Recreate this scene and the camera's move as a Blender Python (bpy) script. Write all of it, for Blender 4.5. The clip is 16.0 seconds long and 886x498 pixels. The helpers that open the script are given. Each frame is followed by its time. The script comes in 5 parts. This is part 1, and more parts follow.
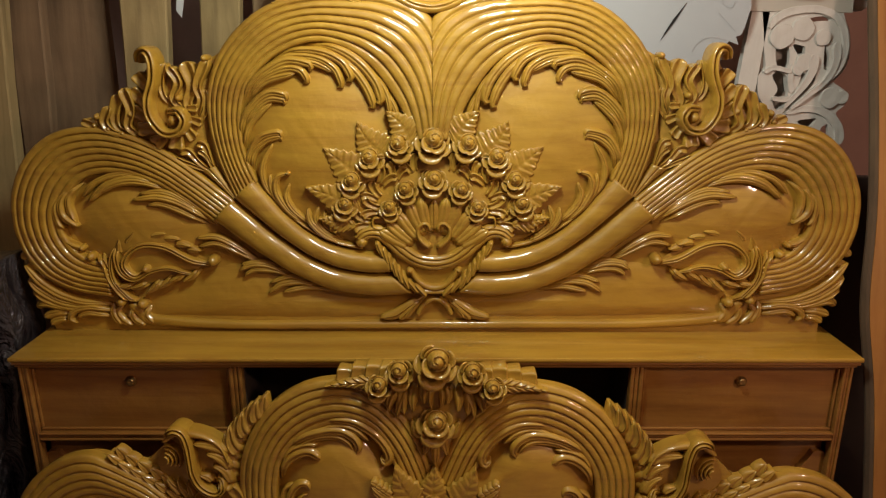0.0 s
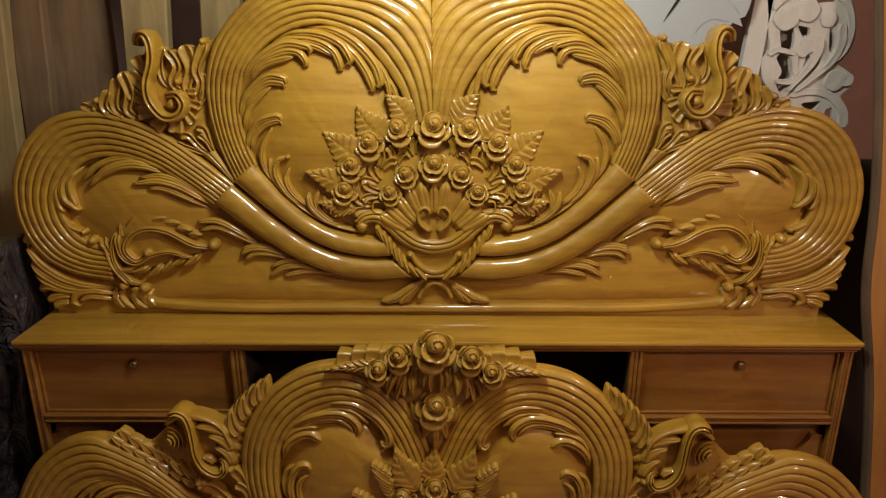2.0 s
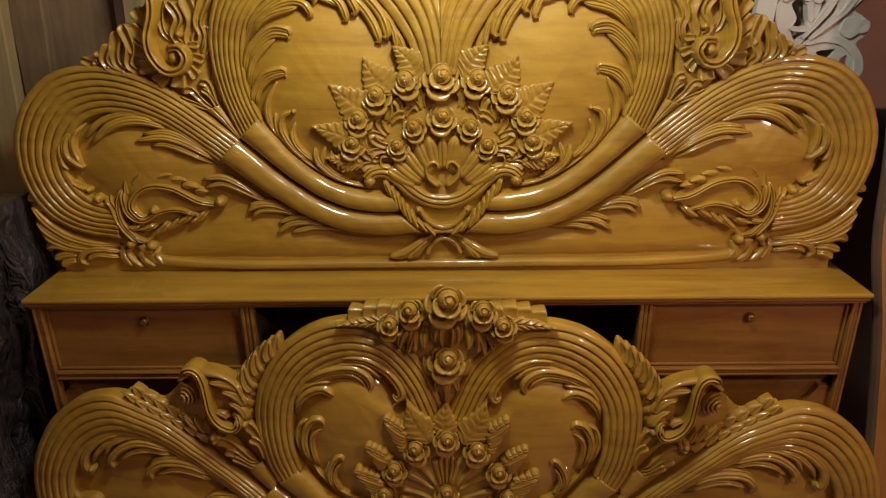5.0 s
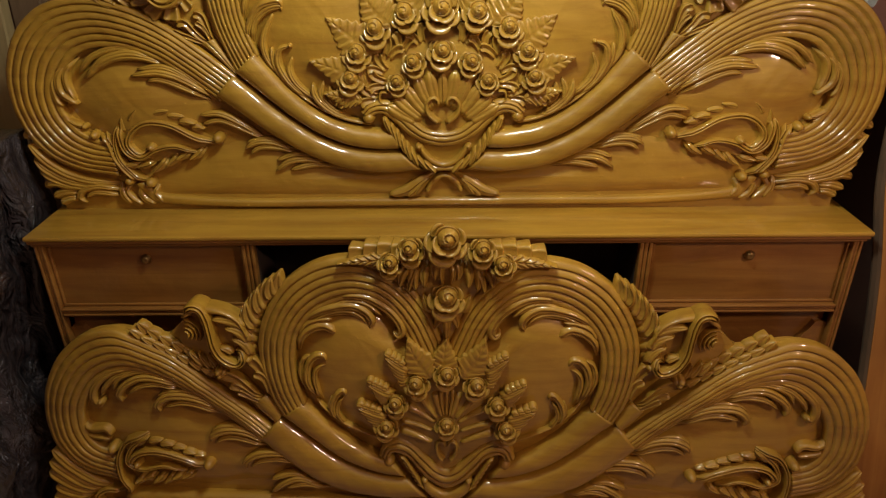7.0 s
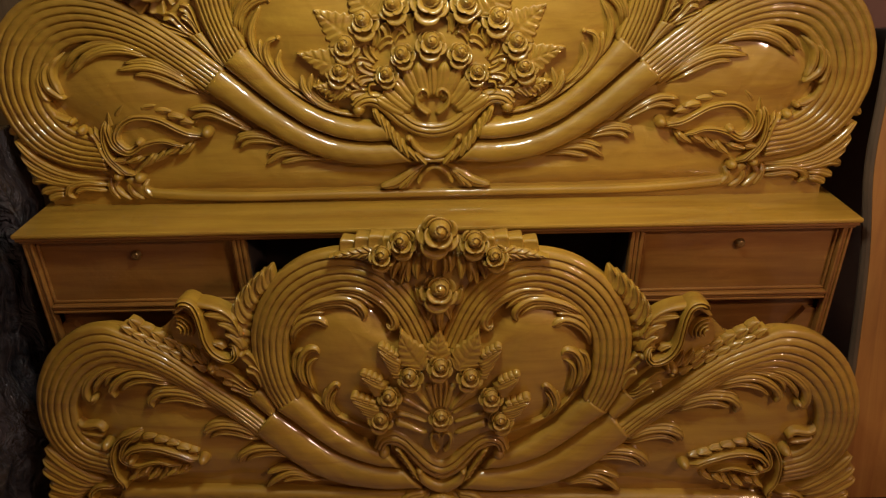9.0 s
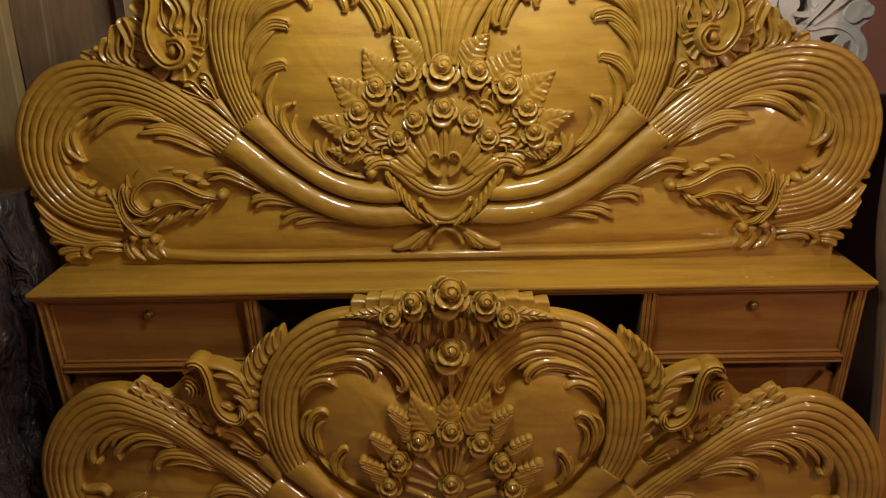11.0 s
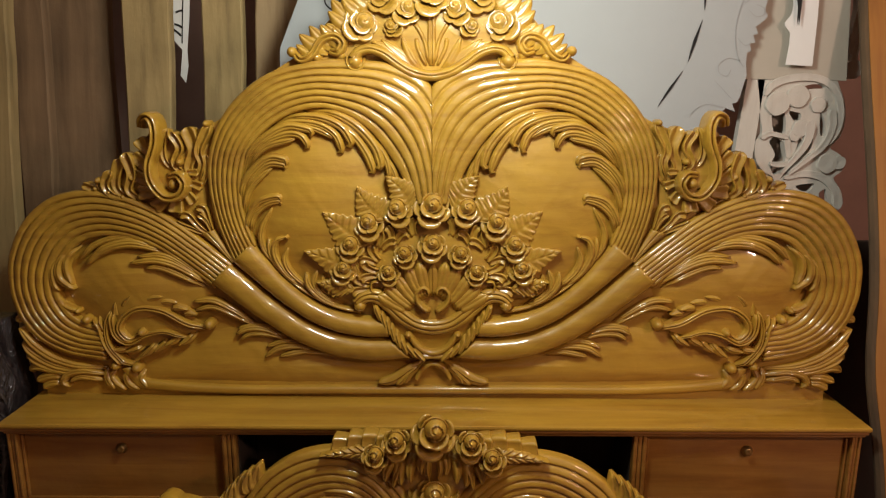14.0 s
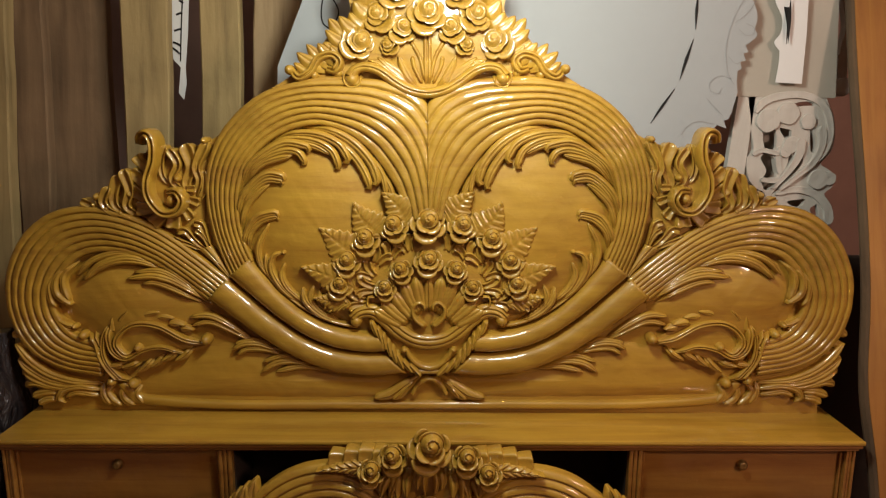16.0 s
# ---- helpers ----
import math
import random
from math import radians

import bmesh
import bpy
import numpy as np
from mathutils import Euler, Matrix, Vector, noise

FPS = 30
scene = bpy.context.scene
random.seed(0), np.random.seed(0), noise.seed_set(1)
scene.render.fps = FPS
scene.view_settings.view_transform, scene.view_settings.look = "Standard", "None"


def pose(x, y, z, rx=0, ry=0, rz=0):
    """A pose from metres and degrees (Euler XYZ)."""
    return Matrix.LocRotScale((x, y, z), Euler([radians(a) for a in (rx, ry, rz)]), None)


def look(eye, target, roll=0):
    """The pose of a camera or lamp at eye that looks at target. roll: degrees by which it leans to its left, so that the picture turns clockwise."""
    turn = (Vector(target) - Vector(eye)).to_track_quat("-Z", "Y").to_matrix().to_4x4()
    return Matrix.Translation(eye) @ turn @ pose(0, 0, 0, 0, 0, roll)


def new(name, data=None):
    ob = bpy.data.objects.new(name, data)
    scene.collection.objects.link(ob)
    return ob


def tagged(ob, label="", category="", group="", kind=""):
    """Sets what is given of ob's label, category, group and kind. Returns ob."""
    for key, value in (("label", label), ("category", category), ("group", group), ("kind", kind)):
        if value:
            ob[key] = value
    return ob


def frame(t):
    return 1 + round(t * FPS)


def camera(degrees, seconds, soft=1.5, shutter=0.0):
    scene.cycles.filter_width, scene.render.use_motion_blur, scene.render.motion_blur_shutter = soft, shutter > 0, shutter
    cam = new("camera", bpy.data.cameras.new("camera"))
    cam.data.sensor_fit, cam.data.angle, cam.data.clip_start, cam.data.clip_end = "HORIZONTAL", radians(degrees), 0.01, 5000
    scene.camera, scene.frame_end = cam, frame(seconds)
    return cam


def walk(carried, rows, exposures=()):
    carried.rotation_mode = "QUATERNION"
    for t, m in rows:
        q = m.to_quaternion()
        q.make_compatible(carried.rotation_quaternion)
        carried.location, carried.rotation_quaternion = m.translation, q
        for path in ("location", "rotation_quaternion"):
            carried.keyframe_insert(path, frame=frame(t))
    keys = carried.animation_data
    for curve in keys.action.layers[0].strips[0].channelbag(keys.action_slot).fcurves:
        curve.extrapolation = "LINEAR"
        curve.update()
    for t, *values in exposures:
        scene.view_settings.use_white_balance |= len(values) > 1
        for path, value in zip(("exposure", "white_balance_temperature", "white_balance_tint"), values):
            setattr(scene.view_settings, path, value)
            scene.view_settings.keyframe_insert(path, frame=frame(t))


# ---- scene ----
cam = camera(65.0, 16.0, 1.2)
PATH = [
    (0, (0.009, -1.333, 1.478), (0.015, 0.586, 0.916), 0.1),
    (0.5, (0.009, -1.329, 1.479), (0.009, 0.591, 0.917), -0.2),
    (1, (0.016, -1.328, 1.476), (0.029, 0.587, 0.899), -0.3),
    (1.5, (0.02, -1.33, 1.481), (0.023, 0.58, 0.886), -0.5),
    (2, (0.021, -1.331, 1.485), (0.011, 0.572, 0.87), -0.0),
    (2.5, (0.012, -1.328, 1.478), (0.037, 0.566, 0.836), -0.4),
    (3, (0.007, -1.33, 1.479), (0.04, 0.562, 0.832), -0.2),
    (3.5, (0.001, -1.324, 1.478), (0.028, 0.552, 0.786), -0.5),
    (4, (-0.002, -1.323, 1.479), (0.014, 0.546, 0.766), -0.5),
    (6.3, (0.002, -1.312, 1.486), (-0.02, 0.512, 0.664), -0.7),
    (6.5, (0.003, -1.31, 1.487), (-0.009, 0.503, 0.641), -0.6),
    (7, (0.003, -1.316, 1.489), (-0.012, 0.465, 0.579), -0.6),
    (7.5, (0.005, -1.316, 1.491), (0.001, 0.46, 0.572), -1.1),
    (8, (0.006, -1.313, 1.487), (0.009, 0.455, 0.552), -1.2),
    (10.5, (-0.003, -1.321, 1.488), (0.01, 0.489, 0.637), -0.9),
    (11, (0.003, -1.32, 1.483), (-0.017, 0.528, 0.72), -1.2),
    (11.5, (0.011, -1.325, 1.49), (-0.032, 0.577, 0.871), -1.5),
    (12, (0.011, -1.321, 1.493), (-0.025, 0.601, 0.943), -1.0),
    (12.5, (0.011, -1.314, 1.497), (-0.022, 0.619, 0.989), -0.7),
    (13, (0.011, -1.32, 1.5), (-0.011, 0.632, 1.064), -0.5),
    (13.5, (0.013, -1.32, 1.504), (0.016, 0.633, 1.07), 0.1),
    (14, (0.013, -1.317, 1.502), (0.016, 0.638, 1.084), 0.3),
    (14.5, (0.012, -1.322, 1.499), (0.018, 0.634, 1.078), 0.4),
    (15, (0.012, -1.32, 1.501), (0.015, 0.639, 1.099), 0.4),
    (15.5, (0.011, -1.327, 1.5), (0.016, 0.638, 1.132), 0.3),
    (16, (0.012, -1.329, 1.502), (0.028, 0.636, 1.13), 0.3),
]
walk(cam, [(t, look(eye, target, roll)) for t, eye, target, roll in PATH])


# ---- light ----
world = bpy.data.worlds.new("room_dark")
scene.world = world
world.use_nodes = True
world.node_tree.nodes["Background"].inputs[0].default_value = (1.0, 0.38, 0.28, 1)
world.node_tree.nodes["Background"].inputs[1].default_value = 0.10
BULB = (0.07, -0.37, 1.935)
LAMP = (1.42, -1.3, 2.0)


def lamp(name, kind, place, watts, colour, size):
    data = bpy.data.lights.new(name, kind)
    data.energy, data.color = watts, colour
    if kind == "POINT":
        data.shadow_soft_size = size
    else:
        data.shape, data.size, data.size_y = "RECTANGLE", size[0], size[1]
    ob = new(name, data)
    ob.matrix_world = pose(*place)
    return ob


lamp("bulb_light", "POINT", (BULB[0], BULB[1], BULB[2] - 0.075), 26.5, (0.97, 1.0, 0.89), 0.10)
lamp("second_bulb_light", "POINT", (LAMP[0], LAMP[1], LAMP[2] - 0.10), 35.5, (1.0, 0.68, 0.54), 0.08)


# ---- materials ----
def nodes_of(name, rough, coat=0.0, bump=0.0):
    m = bpy.data.materials.new(name)
    m.use_nodes = True
    nt = m.node_tree
    b = nt.nodes["Principled BSDF"]
    b.inputs["Roughness"].default_value = rough
    b.inputs["Coat Weight"].default_value = coat
    b.inputs["Coat Roughness"].default_value = 0.095
    return m, nt, b


def link(nt, a, out, b, inp):
    nt.links.new(a.outputs[out], b.inputs[inp])


def coords(nt, scale, turn=(0, 0, 0)):
    tc = nt.nodes.new("ShaderNodeTexCoord")
    mp = nt.nodes.new("ShaderNodeMapping")
    mp.inputs["Scale"].default_value = scale
    mp.inputs["Rotation"].default_value = turn
    link(nt, tc, "Object", mp, "Vector")
    return mp


def noise_tex(nt, vec, scale, detail=4.0, rough=0.55, distort=0.0):
    n = nt.nodes.new("ShaderNodeTexNoise")
    n.inputs["Scale"].default_value, n.inputs["Detail"].default_value = scale, detail
    n.inputs["Roughness"].default_value, n.inputs["Distortion"].default_value = rough, distort
    link(nt, vec, "Vector", n, "Vector")
    return n


def ramp(nt, src, stops, out="Fac"):
    r = nt.nodes.new("ShaderNodeValToRGB")
    els = r.color_ramp.elements
    while len(els) < len(stops):
        els.new(0.5)
    for e, (p, c) in zip(els, stops):
        e.position, e.color = p, (*c, 1)
    link(nt, src, out, r, "Fac")
    return r


def mix(nt, a, b, fac, mode="MULTIPLY"):
    x = nt.nodes.new("ShaderNodeMix")
    x.data_type, x.blend_type = "RGBA", mode
    if isinstance(fac, float):
        x.inputs["Factor"].default_value = fac
    else:
        link(nt, fac, "Color", x, "Factor")
    link(nt, a, "Color", x, "A") if "Color" in a.outputs else link(nt, a, "Result", x, "A")
    link(nt, b, "Color", x, "B")
    return x


def bump(nt, b, src, strength, dist, out="Fac"):
    n = nt.nodes.new("ShaderNodeBump")
    n.inputs["Strength"].default_value, n.inputs["Distance"].default_value = strength, dist
    link(nt, src, out, n, "Height")
    link(nt, n, "Normal", b, "Normal")


def wood(name, light, mid, dark, rough, coat, along=(1.2, 14, 14), relief=0.25, blotch=0.35):
    """Wood with long grain, broad blotches and fine pores."""
    m, nt, b = nodes_of(name, rough, coat)
    mp = coords(nt, along)
    grain = noise_tex(nt, mp, 3.0, 6, 0.6, 0.6)
    base = ramp(nt, grain, [(0.30, dark), (0.5, mid), (0.72, light)])
    wide = noise_tex(nt, coords(nt, (1, 1, 1)), 3.2, 3, 0.5)
    patch = ramp(nt, wide, [(0.3, (1 - blotch,) * 3), (0.65, (1, 1, 1))])
    out = mix(nt, base, patch, 1.0)
    link(nt, out, "Result", b, "Base Color")
    pores = noise_tex(nt, coords(nt, tuple(5 * a for a in along)), 6.0, 3, 0.6)
    bump(nt, b, pores, relief, 0.0008)
    wave = noise_tex(nt, coords(nt, (1, 1, 1)), 34, 2, 0.5)
    under = nt.nodes.new("ShaderNodeBump")
    under.inputs["Strength"].default_value, under.inputs["Distance"].default_value = 0.3, 0.004
    link(nt, wave, "Fac", under, "Height")
    link(nt, under, "Normal", [n for n in nt.nodes if n.type == "BUMP" and n is not under][0], "Normal")
    gloss = ramp(nt, noise_tex(nt, coords(nt, (1, 1, 1)), 9, 5, 0.6), [(0.3, (rough - 0.06,) * 3), (0.7, (rough + 0.10,) * 3)])
    link(nt, gloss, "Color", b, "Roughness")
    return m


def plain(name, colour, rough, vary=0.15, scale=6.0, relief=0.1, coat=0.0, metal=0.0):
    m, nt, b = nodes_of(name, rough, coat)
    b.inputs["Metallic"].default_value = metal
    n = noise_tex(nt, coords(nt, (1, 1, 1)), scale, 5, 0.6)
    lo = tuple(c * (1 - vary) for c in colour)
    hi = tuple(min(1, c * (1 + vary)) for c in colour)
    link(nt, ramp(nt, n, [(0.3, lo), (0.7, hi)]), "Color", b, "Base Color")
    fine = noise_tex(nt, coords(nt, (1, 1, 1)), scale * 14, 3, 0.6)
    bump(nt, b, fine, relief, 0.001)
    return m


CARVED = wood("golden_varnished_wood", (0.53, 0.310, 0.031), (0.46, 0.255, 0.024), (0.37, 0.182, 0.018), 0.52, 1.0)
PANELWOOD = wood("golden_varnished_panel", (0.55, 0.322, 0.035), (0.47, 0.259, 0.027), (0.37, 0.178, 0.018), 0.50, 1.0, (1.0, 11, 11), 0.2, 0.25)
DRAWERWOOD = wood("brown_varnished_wood", (0.40, 0.190, 0.038), (0.335, 0.146, 0.028), (0.26, 0.103, 0.020), 0.42, 0.6, (1.0, 12, 12), 0.2, 0.3)
RAWPLANK = wood("rough_sawn_plank", (0.52, 0.385, 0.175), (0.43, 0.31, 0.135), (0.29, 0.205, 0.088), 0.8, 0.0, (9, 9, 0.9), 0.5, 0.4)
DARKPLANK = wood("weathered_brown_plank", (0.32, 0.205, 0.110), (0.24, 0.150, 0.080), (0.155, 0.095, 0.050), 0.85, 0.0, (8, 8, 0.8), 0.5, 0.35)
PINKPLANK = wood("pinkish_raw_plank", (0.50, 0.36, 0.20), (0.42, 0.29, 0.155), (0.30, 0.195, 0.10), 0.8, 0.0, (9, 9, 0.9), 0.5, 0.3)
POSTWOOD = wood("orange_varnished_post", (0.43, 0.205, 0.040), (0.36, 0.155, 0.028), (0.27, 0.105, 0.018), 0.55, 0.1, (12, 12, 0.9), 0.2, 0.3)
PALEWOOD = wood("pale_unfinished_wood", (0.62, 0.59, 0.54), (0.57, 0.54, 0.49), (0.50, 0.465, 0.415), 0.8, 0.0, (8, 8, 0.9), 0.3, 0.15)
BARK = wood("raw_bark_edge", (0.16, 0.10, 0.052), (0.11, 0.068, 0.034), (0.065, 0.040, 0.020), 0.85, 0.0, (8, 8, 0.8), 0.5, 0.5)
MDF = plain("beige_board", (0.43, 0.395, 0.335), 0.85, 0.06, 5, 0.1)
BOARDWHITE = plain("white_drawing_board", (0.365, 0.385, 0.395), 0.7, 0.04, 3, 0.08)
PAPER = plain("white_paper", (0.72, 0.73, 0.73), 0.75, 0.03, 4, 0.05)
INK = plain("black_cut", (0.012, 0.011, 0.011), 0.9, 0.2, 9)
PENCIL = plain("grey_pencil", (0.322, 0.325, 0.325), 0.8, 0.1, 20)
WALL = plain("stained_plaster", (0.28, 0.172, 0.138), 0.92, 0.25, 2.5, 0.4)
CEIL = plain("dim_ceiling", (0.66, 0.59, 0.51), 0.95, 0.15, 2, 0.2)
FLOOR = plain("cement_floor", (0.36, 0.265, 0.21), 0.8, 0.25, 3, 0.4)
DARKBOX = plain("dark_lacquered_wood", (0.035, 0.024, 0.020), 0.35, 0.3, 4, 0.1, 0.3)
BRASS = plain("dull_brass", (0.42, 0.27, 0.10), 0.35, 0.15, 20, 0.05, 0.0, 0.9)
# wood coloured near black: the shade of the box's open recess is in the colour
SHADEWOOD = plain("recess_shade_wood", (0.045, 0.028, 0.016), 0.8, 0.3, 5)
FOIL, _nt, _b = nodes_of("black_plastic_wrap", 0.16, 1.0)
_b.inputs["Base Color"].default_value = (0.042, 0.034, 0.036, 1)
bump(_nt, _b, noise_tex(_nt, coords(_nt, (1, 1, 0.6)), 17, 4, 0.55, 2.2), 1.0, 0.05)
GLOW, _nt, _b = nodes_of("lamp_glow", 0.5)
_b.inputs["Emission Color"].default_value = (1.0, 0.88, 0.70, 1)
_b.inputs["Emission Strength"].default_value = 25.0


# ---- building blocks ----
def raw_mesh(name, verts, faces, mat, smooth=True):
    me = bpy.data.meshes.new(name)
    me.from_pydata([tuple(v) for v in verts], [], faces)
    me.materials.append(mat)
    if smooth:
        me.shade_smooth()
    return me


def part(name, me, parent, label=""):
    ob = new(name, me)
    ob.parent = parent
    return tagged(ob, label)


def from_bm(name, bm, mat, parent=None, label="", smooth=False):
    bmesh.ops.recalc_face_normals(bm, faces=bm.faces)
    me = bpy.data.meshes.new(name)
    bm.to_mesh(me)
    bm.free()
    me.materials.append(mat)
    if smooth:
        me.shade_smooth()
    ob = new(name, me)
    ob.parent = parent
    return tagged(ob, label)


def thing(name, place, label, category, group="", kind="", turn=(0, 0, 0)):
    ob = new(name)
    ob.empty_display_size = 0.05
    ob.matrix_world = pose(*place, *turn)
    return tagged(ob, label, category, group, kind)


def box(name, lo, hi, mat, parent=None, label="", bevel=0.003):
    bm = bmesh.new()
    bmesh.ops.create_cube(bm, size=1)
    lo, hi = Vector(lo), Vector(hi)
    for v in bm.verts:
        v.co = Vector([(a + b) / 2 + c * (b - a) for a, b, c in zip(lo, hi, v.co)])
    if bevel:
        bmesh.ops.bevel(bm, geom=bm.edges[:], offset=bevel, segments=2, affect="EDGES", profile=0.6)
    return from_bm(name, bm, mat, parent, label)


def spline(pts, n):
    """n points of a smooth curve through the control points."""
    p = np.array(pts, float)
    first = p[1] * (-1, 1) if abs(p[0][0]) < 1e-6 else 2 * p[0] - p[1]
    p = np.vstack([first, p, 2 * p[-1] - p[-2]])
    k = len(p) - 3
    out = []
    for t in np.linspace(0, k - 1e-6, n):
        i = int(t)
        f = t - i
        a, b, c, d = p[i:i + 4]
        out.append(0.5 * (2 * b + (c - a) * f + (2 * a - 5 * b + 4 * c - d) * f * f + (3 * b - a - 3 * c + d) * f ** 3))
    return np.array(out)


def even(pts, n):
    """The same curve with its points at even steps of length."""
    q = spline(pts, 12 * len(pts))
    s = np.concatenate([[0], np.cumsum(np.hypot(*np.diff(q, axis=0).T))])
    t = np.linspace(0, s[-1], n)
    return np.column_stack([np.interp(t, s, q[:, 0]), np.interp(t, s, q[:, 1])]), s[-1]


LOW = -0.006
# true proportions of each board's pattern: width by height and width, height by height
FORM = {"bed_headboard": ((1.0033, -0.0348, 0.0029), (-0.0108, 1.0174, -0.0346)), "bed_footboard": ((1.0302, -0.0622, -0.0018), (-0.0442, 1.1220, -0.0655))}


def formed(u, v, board):
    """A point of the pattern, laid out on its board."""
    if board not in FORM:
        return u, v
    (a, b, c), (d, e, f) = FORM[board]
    return u * (a + b * v + c * abs(u)), d + e * v + f * v * v


FULL = 1.2


def relief(name, grid, parent, mat, label="", both=True, skirt=True, smooth=True):
    """A carved piece from a grid of (across, up, out), with sides down into its board; both: also its mirror image."""
    g = np.array(grid, float)
    if skirt:
        g = np.concatenate([g[:1], g, g[-1:]], axis=0)
        g = np.concatenate([g[:, :1], g, g[:, -1:]], axis=1)
        for side in (g[0], g[-1], g[:, 0], g[:, -1]):
            if np.abs(side[:, 0]).max() > 0.0015 or not both:
                side[:, 2] = LOW
    # the carver's hand: slight waves in every surface
    g[..., 2] += np.where(g[..., 2] > LOW + 1e-5, 0.0004 * np.sin(61 * g[..., 0] + 97 * g[..., 1] + 3) + 0.0003 * np.sin(173 * g[..., 0] - 131 * g[..., 1]), 0)
    n, m = g.shape[:2]
    made = []
    for sign in ((1, -1) if both else (1,)):
        wide, tall = formed(g[..., 0].ravel(), g[..., 1].ravel(), parent.name)
        verts = np.column_stack([sign * wide, -g[..., 2].ravel(), tall])
        faces = []
        for i in range(n - 1):
            for j in range(m - 1):
                q = (i * m + j, i * m + j + 1, (i + 1) * m + j + 1, (i + 1) * m + j)
                if both and max(abs(verts[k][0]) for k in q) < 0.0006:
                    continue
                faces.append(q if sign > 0 else q[::-1])
        me = raw_mesh(name, verts, faces, mat, smooth)
        bm = bmesh.new()
        bm.from_mesh(me)
        bmesh.ops.recalc_face_normals(bm, faces=bm.faces)
        up = sum(f.normal.y * f.calc_area() for f in bm.faces)
        if up > 0:
            bmesh.ops.reverse_faces(bm, faces=bm.faces)
        bm.to_mesh(me)
        bm.free()
        made.append(part(name, me, parent, label))
    return made


def flutes(name, a, b, count, parent, mat, high=0.022, edge=0.35, deep=0.006, n=90, label="", both=True, rise=(1, 1), per=9, meet=False):
    """A fluted band between the edges a and b."""
    A, B = spline(a, n), spline(b, n)
    m = count * per + 1
    f = np.linspace(0, 1, m)
    c = (f * count) % 1
    c[-1] = 0
    bead = np.sqrt(np.maximum(0, 1 - np.abs(2 * c - 1) ** 3.2)) * (0.80 + 0.26 * c)
    arch = edge + (1 - edge) * np.sin(np.pi * (0.08 + 0.84 * f))
    g = np.zeros((n, m, 3))
    for i in range(n):
        s = i / (n - 1)
        wide = np.hypot(*(B[i] - A[i])) / count
        g[i, :, :2] = A[i] + np.outer(f, B[i] - A[i])
        g[i, :, 2] = high * (rise[0] + (rise[1] - rise[0]) * s) * arch + min(deep, 1.15 * wide) * bead
    if meet:
        # both halves end on the middle line
        g[..., 0] = np.maximum(g[..., 0], 0.0004)
    return relief(name, g, parent, mat, label, both)


def roll(name, a, b, parent, mat, high=0.03, low=0.0, n=60, label="", both=True, rise=(1, 1), m=15):
    """A half-round roll between the edges a and b."""
    A, B = spline(a, n), spline(b, n)
    f = 0.5 - 0.5 * np.cos(np.linspace(0.02, 0.98, m) * np.pi)
    dome = np.sqrt(np.maximum(0, 1 - np.abs(2 * f - 1) ** 2.7))
    g = np.zeros((n, m, 3))
    for i in range(n):
        s = i / (n - 1)
        g[i, :, :2] = A[i] + np.outer(f, B[i] - A[i])
        g[i, :, 2] = low + high * (rise[0] + (rise[1] - rise[0]) * s) * dome
    return relief(name, g, parent, mat, label, both)


def leaf(name, spine, wide, parent, mat, high=0.016, root=0.3, tip=0.5, lift=0.4, crest=0.35, hollow=0.35, n=26, base=0.0, label="", both=True, sharp=False):
    """A long carved leaf: narrow root, sharp crest with a hollow flank, blunt tip that lifts off."""
    P, length = even(spine, n)
    T = np.gradient(P, axis=0)
    T /= np.maximum(1e-9, np.hypot(T[:, 0], T[:, 1]))[:, None]
    N = np.column_stack([-T[:, 1], T[:, 0]])
    f = np.array([0, 0.06, 0.15, 0.26, crest, 0.46, 0.55, 0.63, 0.72, 0.83, 0.93, 1.0])
    prof = 0.62 + 0.38 * np.sin(np.pi * np.clip(f, 0.02, 0.98)) ** 0.7 - hollow * 0.46 * np.exp(-((f - 0.60) / 0.09) ** 2)
    g = np.zeros((n, len(f), 3))
    for i in range(n):
        s = i / (n - 1)
        w = root + (1 - root) * math.sin(min(1, s / 0.6) * math.pi / 2)
        if s > 1 - tip * 0.6:
            k = (s - 1 + tip * 0.6) / (tip * 0.6)
            w *= max(0.03, 1 - k) ** 0.55 if sharp else math.sqrt(max(0.02, 1 - k * k * 0.96))
        w *= wide
        h = high * ((1 - lift) + lift * math.sin(min(1, s / 0.85) * math.pi / 2))
        if s > 0.88:
            h *= 1 - 0.25 * ((s - 0.88) / 0.12) ** 2
        g[i, :, :2] = P[i] + np.outer(f - 0.5, N[i]) * w * FULL
        up = min(1, 0.25 + 3.0 * s)
        g[i, :, 2] = (base + h * prof) * up
    return relief(name, g, parent, mat, label, both)


